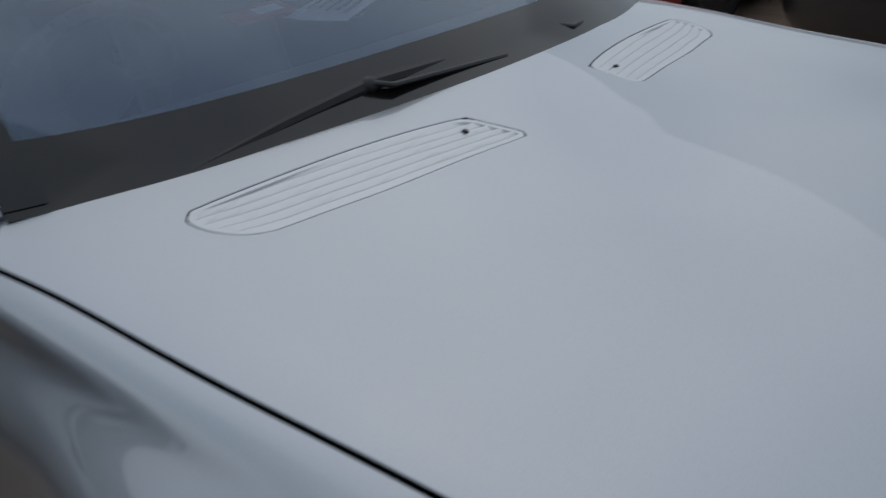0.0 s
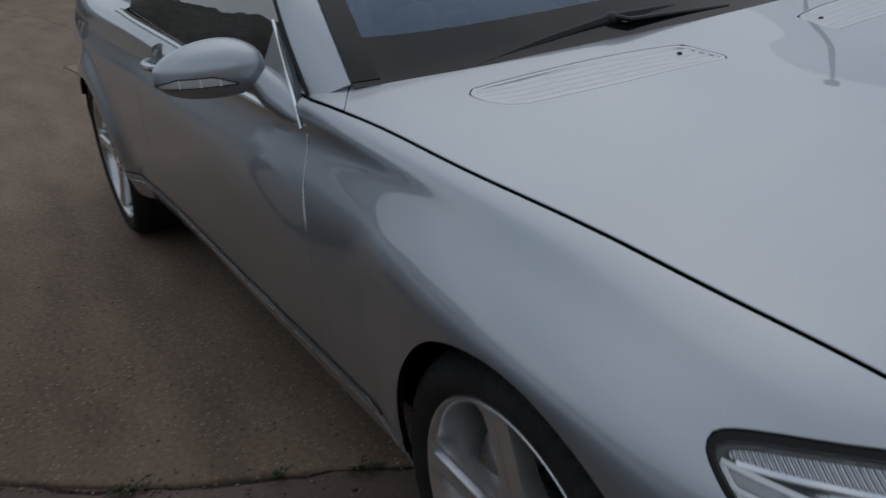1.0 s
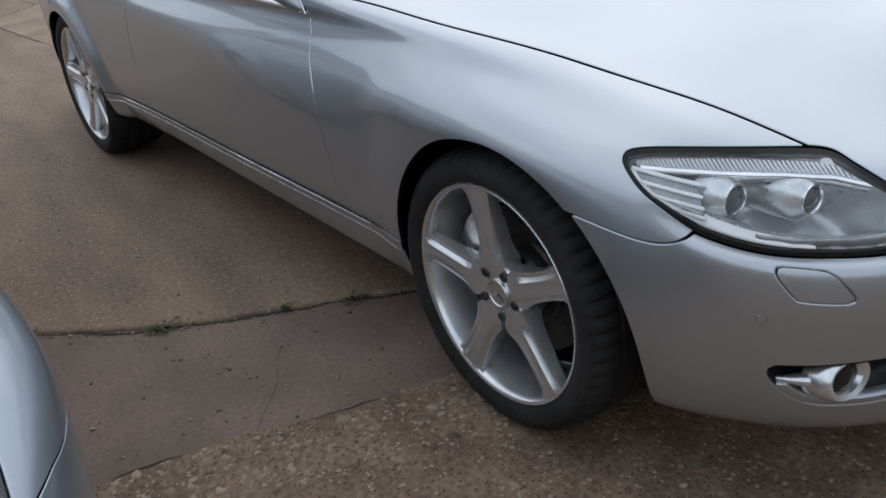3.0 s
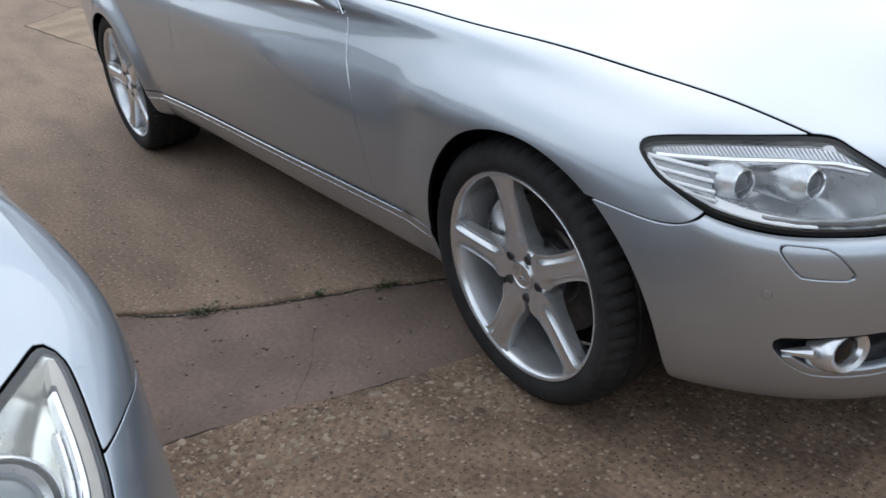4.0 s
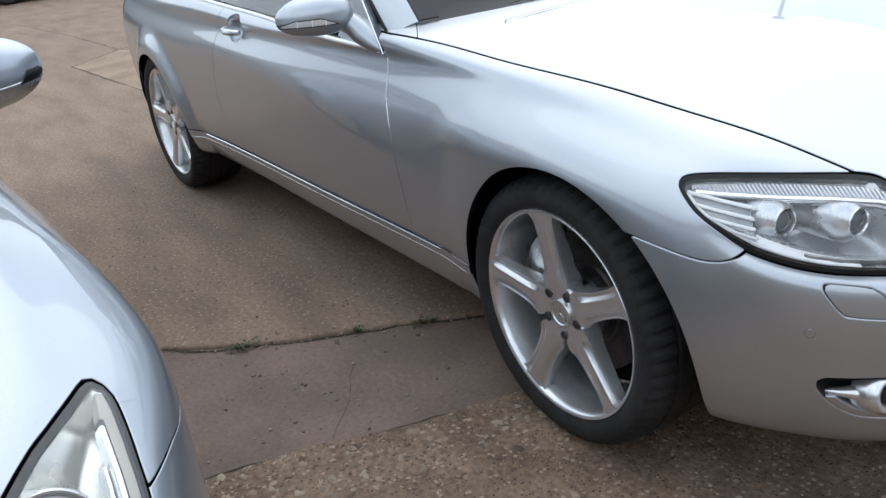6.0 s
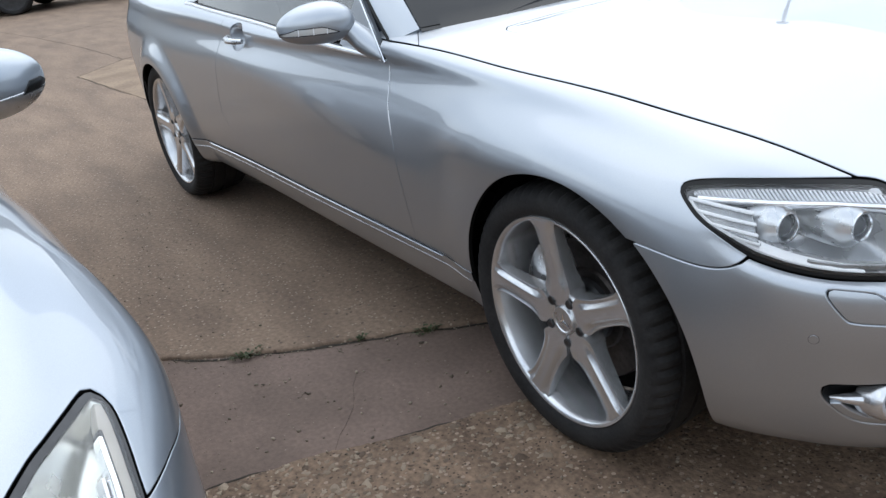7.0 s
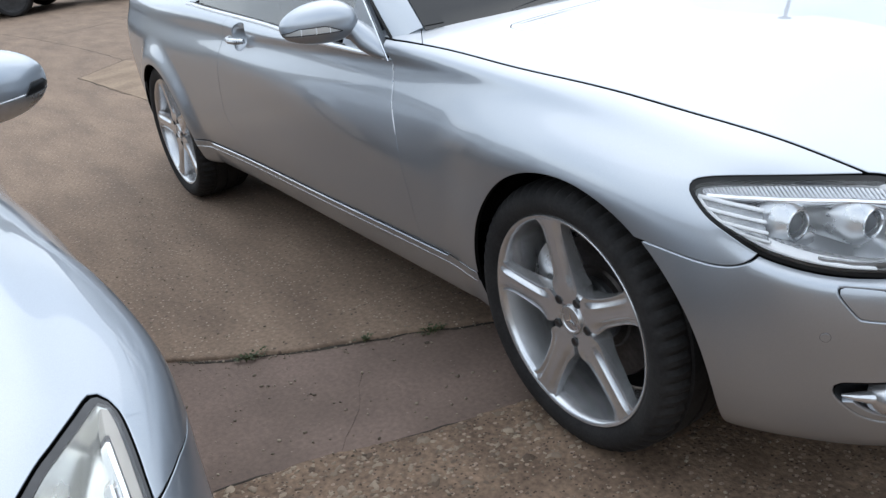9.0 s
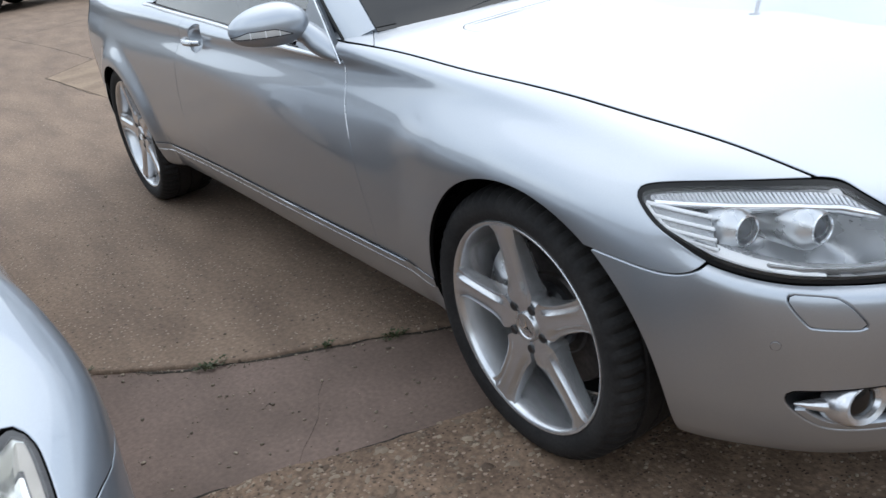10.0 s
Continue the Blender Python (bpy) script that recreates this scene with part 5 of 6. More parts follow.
for v in cab.verts:
    v.co = Vector(stretch((v.co.x, v.co.y / 1.03, v.co.z / 1.18)))
part("cabin_glass", cab, FRIT, second, "dark cabin glass", sharp=60)
roof_b = []
for x, zt, wt in ((-1.32, 1.525, 0.655), (-1.45, 1.563, 0.65), (-1.9, 1.606, 0.65), (-2.3, 1.59, 0.65), (-2.56, 1.545, 0.65)):
    roof_b.append([(x, wt * u, zt + 0.006 - 0.034 * abs(u) ** 4) for u in np.linspace(-1, 1, 13)])
roof_b = stretch(np.array(roof_b) / (1, 1.03, 1.18))
part("roof", slab(roof_b[::-1], 0.02), PAINT_B, second, "pale silver roof")
for s in (-1, 1):
    part("front_pillar", tube([stretch((x, y / 1.03, z / 1.18)) for x, y, z in [(-0.68, s * 0.80, 1.06), (-1.0, s * 0.755, 1.29), (-1.36, s * 0.665, 1.52)]], [0.045, 0.038, 0.035], 10, flat=0.6), PAINT_B, second)
    part("roof_rail", tube([stretch((x, y / 1.03, z / 1.18)) for x, y, z in [(-1.33, s * 0.67, 1.515), (-1.9, s * 0.675, 1.575), (-2.5, s * 0.675, 1.53)]], 0.034, 10, flat=0.7), PAINT_B, second)
    part("rear_pillar", tube([stretch((x, y / 1.03, z / 1.18)) for x, y, z in [(-2.48, s * 0.675, 1.53), (-3.0, s * 0.72, 1.34), (-3.36, s * 0.76, 1.15)]], [0.04, 0.07, 0.10], 10, flat=0.6), PAINT_B, second)
    part("centre_pillar", tube([stretch((x, y / 1.03, z / 1.18)) for x, y, z in [(-1.88, s * 0.875, 1.04), (-1.88, s * 0.80, 1.32), (-1.88, s * 0.68, 1.57)]], 0.028, 8, flat=0.6, up=(0, 1, 0)), TRIM, second)
# its headlights
cut_b = cut_panel(GRID_B, GRID_BN, [-lamp_b - 0.0040])
seal_b = cut_panel(GRID_B, GRID_BN, [-lamp_b, lamp_b + 0.0042])
bowl_b = cut_panel(GRID_B, GRID_BN, [-lamp_b - 0.0036])
for s in (False, True):
    sg = 1 if s else -1
    lamp = new("headlight")
    lamp.parent = second
    tagged(lamp, "pointed clear headlight with a dark grey surround")
    lens = clear_sheet("lens", cut_b, CLEAR, lamp, "clear plastic lens", -0.001, 0.003, s)
    lens.visible_shadow = False
    panel("seal", seal_b, GREY_SEAL, lamp, "dark grey rubber surround", lift=-0.003, depth=0.01, mirror=s)
    p, n, f = bowl_b
    z0 = np.interp(p[:, 2], (0.2, 0.540, 0.893, 1.000, 1.09, 1.47), (0.2, 0.62, 0.85, 0.94, 1.04, 1.36))
    inside = -outside(LAMP_B, np.stack([0.65 * (p[:, 0] + 0.162) / 1.3 - 0.75 * (0.5 + (np.abs(p[:, 1]) - 0.336) / 1.339), z0], -1))
    q = (p - n * (0.005 + 0.085 * np.clip((inside - 0.004) / 0.045, 0, 1) ** 0.8)[:, None]) * (1, -1 if s else 1, 1)
    mesh_object("lamp_bowl", q, [g[::-1] for g in f] if s else f, PALE, lamp, "pale lamp interior")
    for name, a, b, mat, what, sink in (("side_strip", 0.0058, 0.0150, BEIGE, "beige strip along the lamp's side", 0.008), ("dark_line", 0.0152, 0.0168, TRIM, "dark line beside the strip", 0.009),
                                        ("bright_edge", 0.0170, 0.0205, CHROME, "bright chrome edge", 0.0095), ("inner_edge", 0.0250, 0.0268, SATIN, "satin edge of the reflector", 0.016)):
        cut = cut_panel(GRID_B, GRID_BN, [-lamp_b - a, lamp_b + b, np.interp(SA, (-0.42, -0.36, -0.30, 0.05), (0.775, 0.757, 0.735, 0.668)) - SZ])
        panel(name, cut, mat, lamp, what, lift=-sink, depth=0.014, mirror=s)
    place = pose(0.536, sg * 0.690, 0.692, 0, 0, 90) @ pose(0, 0, 0, 0, 0, 18 * sg) @ pose(0, 0, 0, -30, 0, 0)
    un = new("projector")
    un.parent, un.matrix_basis = lamp, place @ Matrix.Scale(1.34, 4)
    part("shroud", lathe([(0.054, 0.05), (0.053, 0.015), (0.051, 0.0), (0.047, -0.003), (0.043, 0.002), (0.0, 0.03)], 40), SATIN, un, sharp=50)
    part("ring", lathe([(0.0475, -0.0032), (0.0455, -0.0042), (0.0435, -0.002), (0.0425, 0.004)], 40), TRIM, un)
    part("projector_lens", lathe([(0.0, -0.008), (0.02, -0.005), (0.036, 0.006), (0.043, 0.016), (0.043, 0.02), (0.0, 0.02)], 36), GREY_GLASS, un, "domed glass projector lens")
for s in (-1, 1):
    m = door_mirror(second, s, (-1.313, -0.965, 0.964), (0.128, 0.146, 0.112), PAINT_B, 0.55, FRIT)
    part("stalk", tube([(x, y * -s, z) for x, y, z in ((-1.29, -0.80, 0.90), (-1.30, -0.86, 0.925), (-1.313, -0.92, 0.945))], [0.05, 0.04, 0.04], 14, flat=0.7), PAINT_B, m, "silver stalk")
    lower = blob((0, 0, 0), (0.1295, 0.1475, 0.1135), MIRROR_ROUND, shape=lambda p: tuple(Vector(mirror_shape(p)) if p.z < -0.25 else Vector(mirror_shape(Vector((p.x, p.y, -0.25)))) * 0.97))
    sgn = 1 if s < 0 else -1
    lower.transform(Matrix.Translation((-1.313, -0.965 * sgn, 0.964)) @ Matrix.Diagonal((1, sgn, 1, 1)))
    bmesh.ops.recalc_face_normals(lower, faces=lower.faces)
    part("lower_cover", lower, SATIN, m, "grey lower mirror cover")

# ---- cars parked farther off ----
LOW = skin(120, 3)
LOW_N = normals_of(LOW)
LX, LZ = LOW[..., 0], LOW[..., 2]


def parked_car(label, paint, place):
    car = thing("parked_car", label, "car", place, "cars parked across the yard")
    tests = [np.hypot(LX - ARCH[0], LZ - ARCH[1]) - ARCH[2], np.hypot(LX - REAR_ARCH[0], LZ - REAR_ARCH[1]) - REAR_ARCH[2]]
    panel("body", cut_panel(LOW, LOW_N, tests, True), paint, car)
    b = bmesh.new()
    rr = []
    for x, zt, wt in ((-0.62, 0.98, 0.74), (-1.0, 1.18, 0.70), (-1.45, 1.38, 0.62), (-1.9, 1.43, 0.60), (-2.5, 1.36, 0.60), (-3.1, 1.15, 0.64), (-3.45, 1.0, 0.66)):
        rr.append([b.verts.new((x, y, z)) for y, z in ((-0.84, 0.93), (-wt, zt - 0.03), (-wt * 0.6, zt), (wt * 0.6, zt), (wt, zt - 0.03), (0.84, 0.93))])
    for p, q in zip(rr, rr[1:]):
        for k in range(5):
            b.faces.new((p[k], q[k], q[k + 1], p[k + 1]))
    bmesh.ops.recalc_face_normals(b, faces=b.faces)
    part("cabin_glass", b, FRIT, car, "dark glass")
    part("roof", slab([[(x, wt * u, zt + 0.006 - 0.034 * abs(u) ** 4) for u in np.linspace(-1, 1, 11)] for x, zt, wt in ((-2.55, 1.345, 0.59), (-2.2, 1.402, 0.59), (-1.9, 1.436, 0.59), (-1.45, 1.386, 0.61), (-1.36, 1.355, 0.62))], 0.02), paint, car)
    part("underside", box((3.9, 1.5, 0.1), (-1.6, 0, 0.27)), SHADE, car, bevel=0.02)
    for s in (-1, 1):
        part("headlight", box((0.05, 0.28, 0.10), (0.74, s * 0.60, 0.66), (0, -25, s * 25)), CHROME, car, "bright headlamp", bevel=0.015)
        for x in (0.0, -2.955):
            make_wheel("wheel", car, pose(x, s * 0.80, 0.343, 0, 0, 0 if s < 0 else 180), 0, 0.22, "dark wheel", plain=True, metal=TRIM)
    return car


parked_car("glossy red car parked across the yard", PAINT_RED, pose(-3.17, 4.35, 0, 0, 0, -91))
parked_car("black car parked nose-on across the yard", PAINT_DARK, pose(-0.68, 4.15, 0, 0, 0, -89))
parked_car("black car parked at the far side of the yard", PAINT_DARK, pose(-16.6, 0.7, 0, 0, 0, 62))
parked_car("black car parked at the far end of the yard", PAINT_DARK, pose(-14.6, 5.4, 0, 0, 0, 66))

# ---- ground ----
def speckle(m, dot_scale, dot_colour, share=0.12, size=0.25):
    """Pale chips of aggregate sprinkled over a material's colour."""
    n, l = m.node_tree.nodes, m.node_tree.links
    b = n["Principled BSDF"]
    co = n.new("ShaderNodeTexCoord")
    v = n.new("ShaderNodeTexVoronoi")
    v.inputs["Scale"].default_value = dot_scale
    l.new(co.outputs["Object"], v.inputs["Vector"])
    near = n.new("ShaderNodeMath")
    near.operation = "LESS_THAN"
    near.inputs[1].default_value = size
    l.new(v.outputs["Distance"], near.inputs[0])
    sep = n.new("ShaderNodeSeparateColor")
    l.new(v.outputs["Color"], sep.inputs["Color"])
    pick = n.new("ShaderNodeMath")
    pick.operation = "LESS_THAN"
    pick.inputs[1].default_value = share
    l.new(sep.outputs["Red"], pick.inputs[0])
    both = n.new("ShaderNodeMath")
    both.operation = "MULTIPLY"
    l.new(near.outputs[0], both.inputs[0])
    l.new(pick.outputs[0], both.inputs[1])
    mix = n.new("ShaderNodeMix")
    mix.data_type = "RGBA"
    l.new(both.outputs[0], mix.inputs["Factor"])
    l.new(b.inputs["Base Color"].links[0].from_socket, mix.inputs["A"])
    mix.inputs["B"].default_value = (*dot_colour, 1)
    l.new(mix.outputs["Result"], b.inputs["Base Color"])
    return m


CONCRETE = speckle(speckle(mottled(material("brown_concrete", (0.226, 0.162, 0.112), 0.85), (0.167, 0.111, 0.075), (0.282, 0.196, 0.135), 1.5, (55, 0.22), 0.85, 130, (0.75, 0.95), 9, 0.28, 0.72, (-40, 3.2)), 70, (0.384, 0.295, 0.218), 0.20, 0.30), 38, (0.113, 0.076, 0.054), 0.12, 0.22)
PATCHED = speckle(mottled(material("grey_screed", (0.186, 0.131, 0.104), 0.85), (0.147, 0.101, 0.077), (0.218, 0.151, 0.119), 2.6, (70, 0.16), 0.3, 170, (0.75, 0.92), 9), 60, (0.291, 0.216, 0.168), 0.04, 0.2)
AGGREGATE = speckle(speckle(mottled(material("exposed_aggregate", (0.193, 0.133, 0.090), 0.9), (0.145, 0.093, 0.060), (0.238, 0.158, 0.104), 7, (60, 0.35), 0.9, 90, (0.8, 0.95), 9), 55, (0.335, 0.242, 0.178), 0.25, 0.32), 90, (0.068, 0.043, 0.028), 0.3, 0.3)
YELLOW = mottled(material("sandy_concrete", (0.28, 0.20, 0.135), 0.9), (0.225, 0.155, 0.102), (0.315, 0.225, 0.150), 3, (40, 0.15), 0.4, 120)
SOIL = mottled(material("joint_dirt", (0.044, 0.031, 0.024), 0.95), (0.024, 0.019, 0.013), (0.060, 0.046, 0.033), 40, None, 0.8, 200)
LEAF = mottled(material("weed_leaf", (0.06, 0.09, 0.03), 0.6), (0.040, 0.052, 0.018), (0.080, 0.095, 0.035), 60)


def island_tint(m, low, high):
    n, l = m.node_tree.nodes, m.node_tree.links
    g = n.new("ShaderNodeNewGeometry")
    r = n.new("ShaderNodeValToRGB")
    r.color_ramp.elements[0].color, r.color_ramp.elements[1].color = (*low, 1), (*high, 1)
    l.new(g.outputs["Random Per Island"], r.inputs["Fac"])
    l.new(r.outputs["Color"], n["Principled BSDF"].inputs["Base Color"])
    return m


STONE = mottled(material("pebble", (0.19, 0.15, 0.11), 0.85), (0.1, 0.1, 0.1), (0.2, 0.2, 0.2), 60, None, 0.6, 220)
STONE = island_tint(STONE, (0.105, 0.068, 0.045), (0.385, 0.300, 0.215))
CHIP = island_tint(material("loose_chip", (0.2, 0.16, 0.12), 0.85), (0.110, 0.082, 0.060), (0.380, 0.305, 0.225))

ground_bm = bmesh.new()
bmesh.ops.create_grid(ground_bm, x_segments=8, y_segments=8, size=1500)
ground = part("ground", ground_bm, PATCHED, None, "grey concrete screed of the yard")
ground.location.z = -0.014
tagged(ground, "", "ground", "", "structure")


def wander(t, k):
    return noise.noise(Vector((t * 3.1, k, 0.0))) * 0.018 + noise.noise(Vector((t * 14.0, k + 9, 0.0))) * 0.008 + noise.noise(Vector((t * 60.0, k + 4, 0.0))) * 0.004


def joint_x(y):
    core = float(spline((-1.795, -1.413, -1.097, -0.928, -0.671), (-1.496, -1.150, -0.945, -0.860, -0.709), min(max(y, -1.795), -0.671)))
    return core - 0.010 + 0.72 * min(0, y + 1.795) + 0.60 * max(0, y + 0.671) + wander(y, 1.0)


def edge_x(y):
    return max(-0.262 + 0.29 * (y + 0.915) + wander(y, 7.0) * 1.2, joint_x(y) + 0.02)


near_y = np.arange(-3.2, 1.2, 0.012)
all_y = np.concatenate([-3.2 - np.geomspace(0.03, 57, 40)[::-1], near_y, 1.2 + np.geomspace(0.03, 57, 40)])


def pavement(name, line, toward, mat, label, drop=0.014):
    """A slab that starts at an uneven edge line and runs away from it; its edge is chipped and rounded."""
    cols = [0.0, 0.004, 0.010, 0.03, 0.2, 1.0, 4.0, 12.0, 70.0]
    verts, faces = [], []
    for y in all_y:
        x0 = line(float(y))
        chip = 0.5 + 0.5 * noise.noise(Vector((float(y) * 25, 3.0, toward)))
        verts.append((x0 - toward * 0.001, y, -drop))
        for k, c in enumerate(cols):
            z = (-0.0065 - 0.004 * chip, -0.0022 - 0.002 * chip, -0.0005, 0, 0, 0, 0, 0, 0)[k]
            if 0 < c < 1:
                z += 0.0012 * noise.noise(Vector((float(y) * 9, c * 9, 2.0)))
            verts.append((x0 + toward * c, y, z))
    w = len(cols) + 1
    for i in range(len(all_y) - 1):
        for k in range(w - 1):
            f = (i * w + k, i * w + k + 1, (i + 1) * w + k + 1, (i + 1) * w + k)
            faces.append(f[::-1] if toward > 0 else f)
    ob = mesh_object(name, verts, faces, mat, None, label)
    bmx = bmesh.new()
    bmx.from_mesh(ob.data)
    bmesh.ops.recalc_face_normals(bmx, faces=bmx.faces)
    bmx.to_mesh(ob.data)
    bmx.free()
    return tagged(ob, "", "pavement", "", "structure")


slab_far = pavement("pavement_1", joint_x, -1, CONCRETE, "weathered brown concrete slab with a chipped edge")
slab_near = pavement("pavement_2", edge_x, 1, AGGREGATE, "worn exposed-aggregate concrete")


def ribbon(name, points, width, mat, z, label, parent=None):
    """A thin uneven line lying on the ground."""
    pts = [Vector((*p, 0)) for p in points]
    fine = []
    for a, b in zip(pts, pts[1:]):
        n = max(2, int((b - a).length / 0.04))
        fine += [a.lerp(b, i / n) for i in range(n)]
    fine.append(pts[-1])
    verts, faces = [], []
    for i, p in enumerate(fine):
        d = (fine[min(i + 1, len(fine) - 1)] - fine[max(i - 1, 0)]).normalized()
        s = Vector((-d.y, d.x, 0))
        j = noise.noise(p * 4.0) * width * 1.6
        w = width * (0.6 + 0.8 * abs(noise.noise(p * 11.0 + Vector((5, 0, 0)))))
        verts += [tuple(p + s * (j + w / 2) + Vector((0, 0, z))), tuple(p + s * j + Vector((0, 0, z + 0.0012))), tuple(p + s * (j - w / 2) + Vector((0, 0, z)))]
        if i:
            k = 3 * i
            faces += [(k - 3, k - 2, k + 1, k), (k - 2, k - 1, k + 2, k + 1)]
    ob = mesh_object(name, verts, faces, mat, parent, label)
    return tagged(ob, "", "joint", "", "structure")


ribbon("joint_dirt", [(joint_x(y) + 0.010, y) for y in np.arange(-3.0, 0.6, 0.03)], 0.021, SOIL, -0.0130, "dark dirt along the slab joint")
ribbon("joint_dirt", [(edge_x(y) - 0.004, y) for y in np.arange(-3.0, 0.4, 0.03)], 0.013, SOIL, -0.0130, "dark dirt along the edge of the screed")
ribbon("crack", [(-0.408, -1.372), (-0.47, -1.325), (-0.50, -1.292), (-0.565, -1.232), (-0.61, -1.205), (-0.68, -1.172), (-0.74, -1.125)], 0.0007, SOIL, -0.0136, "hairline crack in the screed")
patch = bmesh.new()
outline = [(-5.2, -0.28), (-5.80, -0.345), (-6.7, -0.40), (-7.62, -0.455), (-7.88, -0.18), (-8.13, 0.105), (-7.2, 0.35), (-5.2, 0.6)]
vv = [patch.verts.new((x, y, 0.003)) for x, y in outline]
vl = [patch.verts.new((x, y, -0.002)) for x, y in outline]
patch.faces.new(vv)
for i in range(len(vv)):
    j = (i + 1) % len(vv)
    patch.faces.new((vv[i], vl[i], vl[j], vv[j]))
bmesh.ops.recalc_face_normals(patch, faces=patch.faces)
tagged(part("pavement_patch", patch, YELLOW, None, "sandy repair patch in the concrete", sharp=30), "", "pavement", "", "structure")
for line in ([(-4.8, -0.27), (-5.80, -0.352), (-6.7, -0.41), (-7.65, -0.465), (-8.15, 0.11)], [(-8.15, 0.11), (-9.72, 0.05), (-11.5, -0.10), (-13.6, -0.35), (-16, -0.6)], [(-8.15, 0.11), (-8.3, 1.6), (-8.4, 4.0)], [(-11.6, -0.1), (-12.2, 1.5), (-12.4, 4.0)]):
    ribbon("slab_joint", line, 0.011, SOIL, 0.0012, "dark open joint between concrete slabs")


def stones(name, n, area, size, mat, label, sunk, seed, floor, fine=1):
    """Many small uneven stones in one mesh, bedded in the ground."""
    rnd = random.Random(seed)
    ico = bmesh.new()
    bmesh.ops.create_icosphere(ico, subdivisions=fine, radius=1)
    base = np.array([v.co[:] for v in ico.verts])
    tri = np.array([[v.index for v in f.verts] for f in ico.faces])
    ico.free()
    verts, faces = [], []
    for i in range(n):
        for _ in range(30):
            x, y = rnd.uniform(*area[0]), rnd.uniform(*area[1])
            z = floor(x, y)
            if z is not None:
                break
        else:
            continue
        r = size[0] + (size[1] - size[0]) * rnd.random() ** 3
        rng = np.random.RandomState(seed * 7919 + i)
        v = base * (1 + 0.22 * rng.randn(len(base), 1).clip(-1.5, 1.5))
        v = v * (r, r * rnd.uniform(0.55, 0.95), r * rnd.uniform(0.4, 0.65))
        a = rnd.uniform(0, 6.28)
        c, s = math.cos(a), math.sin(a)
        v = np.stack([v[:, 0] * c - v[:, 1] * s + x, v[:, 0] * s + v[:, 1] * c + y, v[:, 2] + z + r * sunk], 1)
        faces.append(tri + len(base) * len(verts))
        verts.append(v)
    ob = mesh_object(name, np.concatenate(verts), np.concatenate(faces), mat, None, label)
    return tagged(ob, "", "gravel", "", "stuff")


stones("aggregate_stones", 2400, ((-0.62, 1.25), (-2.2, 0.2)), (0.004, 0.017), STONE, "rounded brown stones bedded in worn concrete", -0.40, 3, lambda x, y: 0.0 if x > edge_x(y) + 0.012 else None, 2)
stones("edge_stones", 420, ((-0.62, 0.1), (-1.9, -0.75)), (0.007, 0.026), STONE, "larger pale stones showing along the worn edge", -0.36, 17, lambda x, y: 0.0 if edge_x(y) + 0.015 < x < edge_x(y) + 0.30 else None, 2)
stones("grit", 1500, ((-0.62, 1.0), (-2.2, -0.1)), (0.002, 0.006), CHIP, "fine loose grit on the aggregate", 0.2, 5, lambda x, y: 0.001 if x > edge_x(y) + 0.006 else None)
stones("loose_stones", 260, ((-1.5, -0.25), (-2.0, -0.3)), (0.0025, 0.008), CHIP, "small loose stones lying on the grey screed", 0.35, 8, lambda x, y: -0.014 if joint_x(y) + 0.02 < x < edge_x(y) - 0.02 else None)
stones("slab_chips", 1700, ((-3.2, -0.7), (-2.4, -0.2)), (0.0018, 0.0055), CHIP, "pale chips scattered on the brown slab", 0.1, 11, lambda x, y: 0.0005 if x < joint_x(y) - 0.015 else None)
stones("joint_crumbs", 260, ((-1.6, -0.5), (-1.95, -0.45)), (0.0025, 0.007), CHIP, "crumbs lying along the slab joint", 0.3, 13, lambda x, y: -0.013 if joint_x(y) < x < joint_x(y) + 0.035 else None)


def weed(x, y, n, spread, seed):
    w = thing("weed", "small green weed growing out of the slab joint", "weed", pose(x, y, -0.010), "weeds in the joint")
    rnd = random.Random(seed)
    verts, faces = [], []
    for i in range(n):
        a, r0 = rnd.uniform(0, 6.28), rnd.uniform(0, spread)
        bx, by = r0 * math.cos(a) * 0.6, r0 * math.sin(a) * 1.3
        l, wd, lean = rnd.uniform(0.010, 0.026), rnd.uniform(0.002, 0.0055), rnd.uniform(0.3, 1.0)
        d = Vector((math.cos(a), math.sin(a), 0))
        s = Vector((-d.y, d.x, 0))
        o = Vector((bx, by, 0))
        k = len(verts)
        mid = o + d * l * 0.5 * lean + Vector((0, 0, l * 0.55))
        tip = o + d * l * lean * 1.1 + Vector((0, 0, l * (0.9 - 0.5 * lean)))
        verts += [tuple(o), tuple(mid + s * wd), tuple(mid - s * wd), tuple(tip), tuple(mid - Vector((0, 0, 0.0012)))]
        faces += [(k, k + 2, k + 1), (k + 1, k + 2, k + 3), (k, k + 1, k + 4), (k, k + 4, k + 2), (k + 1, k + 3, k + 4), (k + 2, k + 4, k + 3)]
    mesh_object("leaves", verts, faces, LEAF, w, smooth=False)
    return w


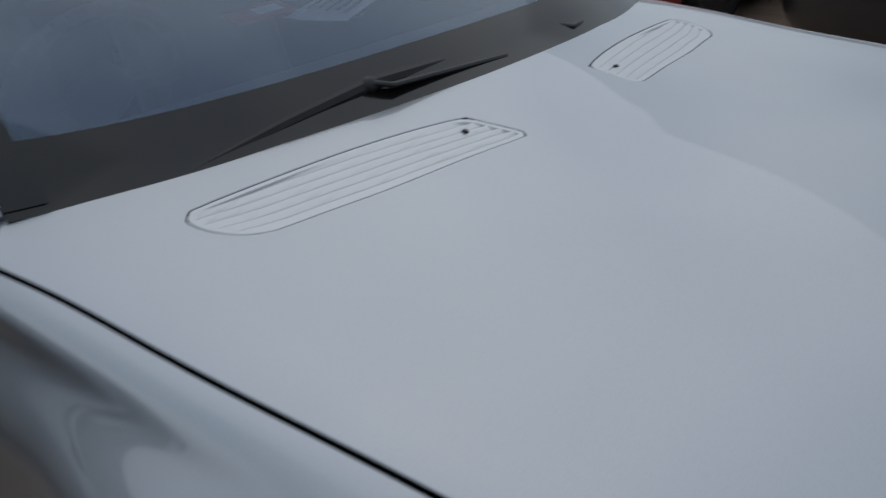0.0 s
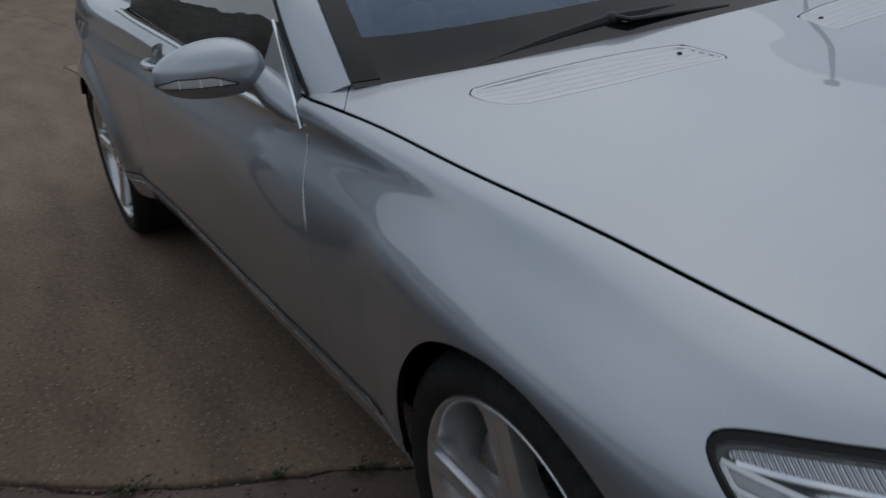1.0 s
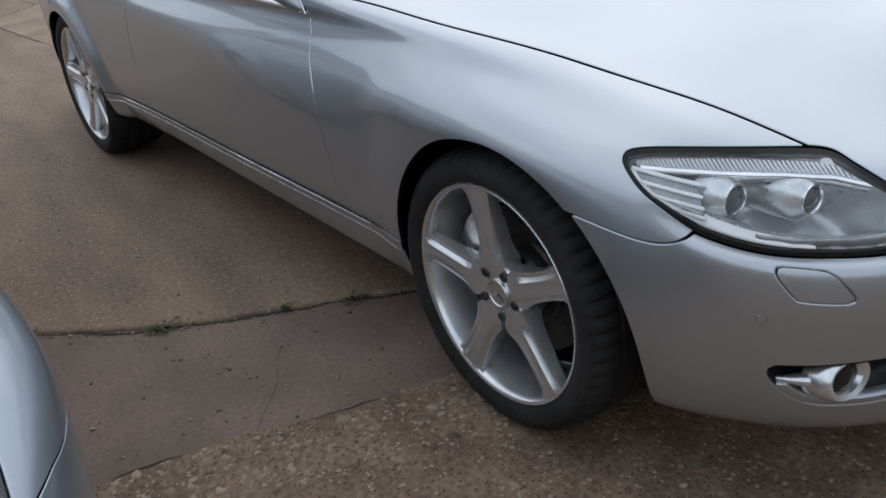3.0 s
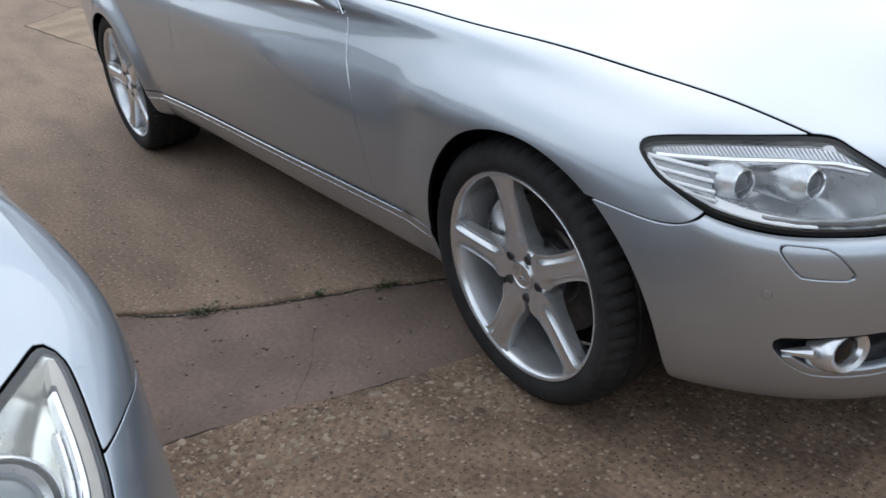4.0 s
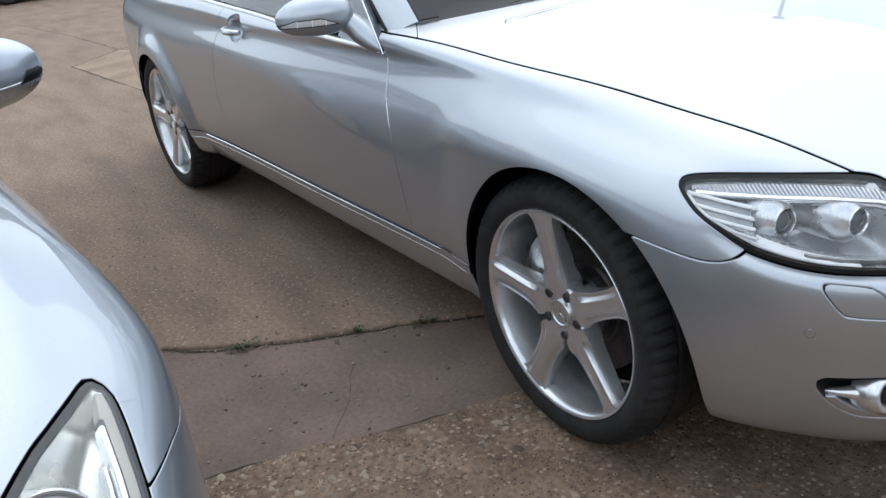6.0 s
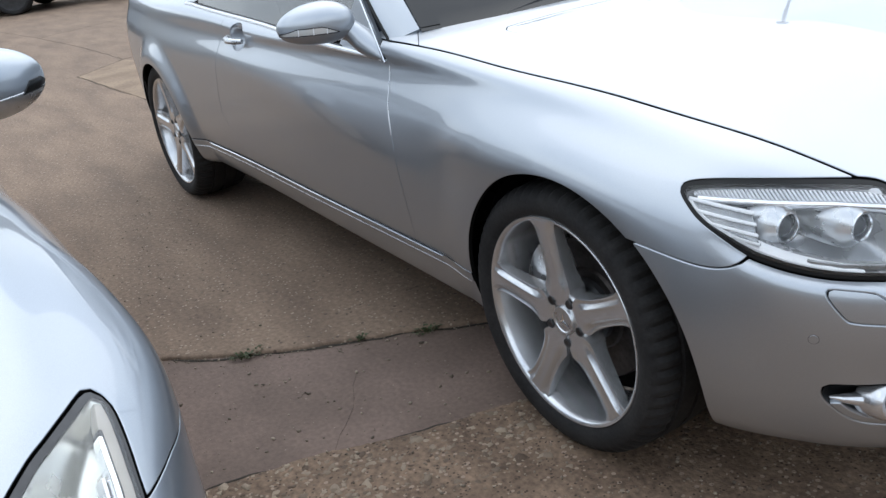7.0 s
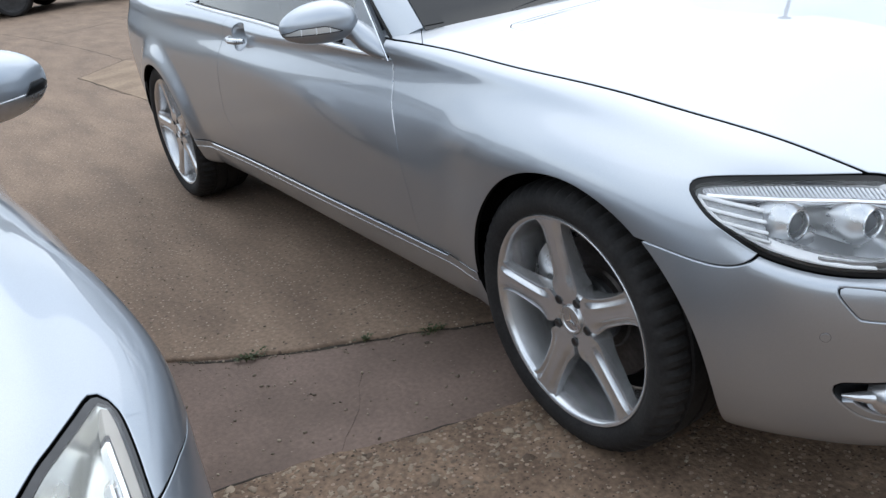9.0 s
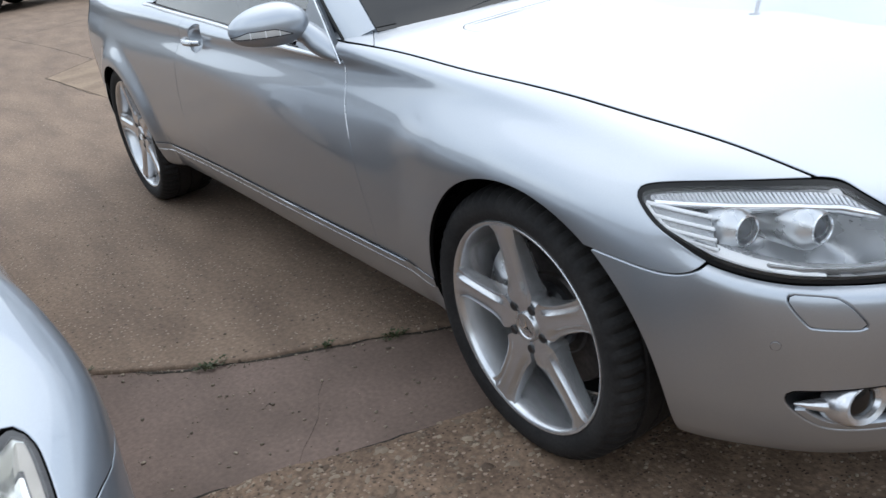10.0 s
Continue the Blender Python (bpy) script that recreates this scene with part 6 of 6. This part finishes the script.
weed(joint_x(-1.345) + 0.012, -1.345, 90, 0.040, 1)
weed(joint_x(-0.830) + 0.012, -0.830, 70, 0.032, 2)
weed(joint_x(-1.70) + 0.012, -1.70, 90, 0.045, 3)
weed(joint_x(-1.02) + 0.010, -1.02, 26, 0.02, 4)

# an added low wall round the yard, out of view, darkens low reflections
ring_v, ring_f = [], []
for i in range(96):
    a = 2 * math.pi * i / 96
    for r, z in ((24.0, -0.02), (24.0, 3.2), (24.4, 3.2), (24.4, -0.02)):
        ring_v.append((r * math.cos(a) - 4, r * math.sin(a), z))
for i in range(96):
    j = (i + 1) % 96
    for k in range(3):
        ring_f.append((4 * i + k, 4 * i + k + 1, 4 * j + k + 1, 4 * j + k))
WALL = mottled(material("unseen_wall", (0.1, 0.09, 0.08), 0.9), (0.20, 0.19, 0.17), (0.34, 0.32, 0.29), 0.4, (6, 0.2))
tagged(mesh_object("unseen_wall_ring", ring_v, ring_f, WALL, None, "added unseen wall round the yard that darkens low reflections", smooth=False), "", "wall", "", "structure")
# added block out of view in front, dims light on the bumper
front = box((0.3, 36.0, 3.2), (11.0, 0.0, 1.58))
tagged(part("unseen_wall_front", front, WALL, None, "added unseen wall in front that darkens bumper reflections", bevel=0.01), "", "wall", "", "structure")
# added block out of view alongside, dims light on the car's side
side_block = box((44.0, 0.3, 3.4), (-4.0, -9.6, 1.68))
tagged(part("unseen_wall_side", side_block, WALL, None, "added unseen wall alongside that darkens door reflections", bevel=0.01), "", "wall", "", "structure")

# a tall street lamp at the back of the yard, which shows only as a reflection in the bonnets
post = thing("street_lamp", "tall grey steel street lamp with a bent arm", "street lamp", pose(-9.6, 13.2, 0, 0, 0, -55))
POST = mottled(material("galvanised_steel", (0.25, 0.26, 0.27), 0.5, 0.6), (0.16, 0.165, 0.17), (0.24, 0.245, 0.25), 6, (40, 0.15), 0, None, (0.4, 0.6))
part("pole", tube([(0, 0, -0.02), (0, 0, 2.0), (0, 0, 6.3), (0.06, 0, 6.7), (0.25, 0, 6.95), (0.6, 0, 7.05)], [0.09, 0.075, 0.055, 0.05, 0.045, 0.04], 14), POST, post, "tapered steel pole with a bent arm")
part("lamp_head", blob((0.85, 0, 7.04), (0.34, 0.16, 0.09), 0.7), POST, post, "flat grey lamp head")
part("base_plate", box((0.32, 0.32, 0.03), (0, 0, 0.015)), POST, post, bevel=0.005)
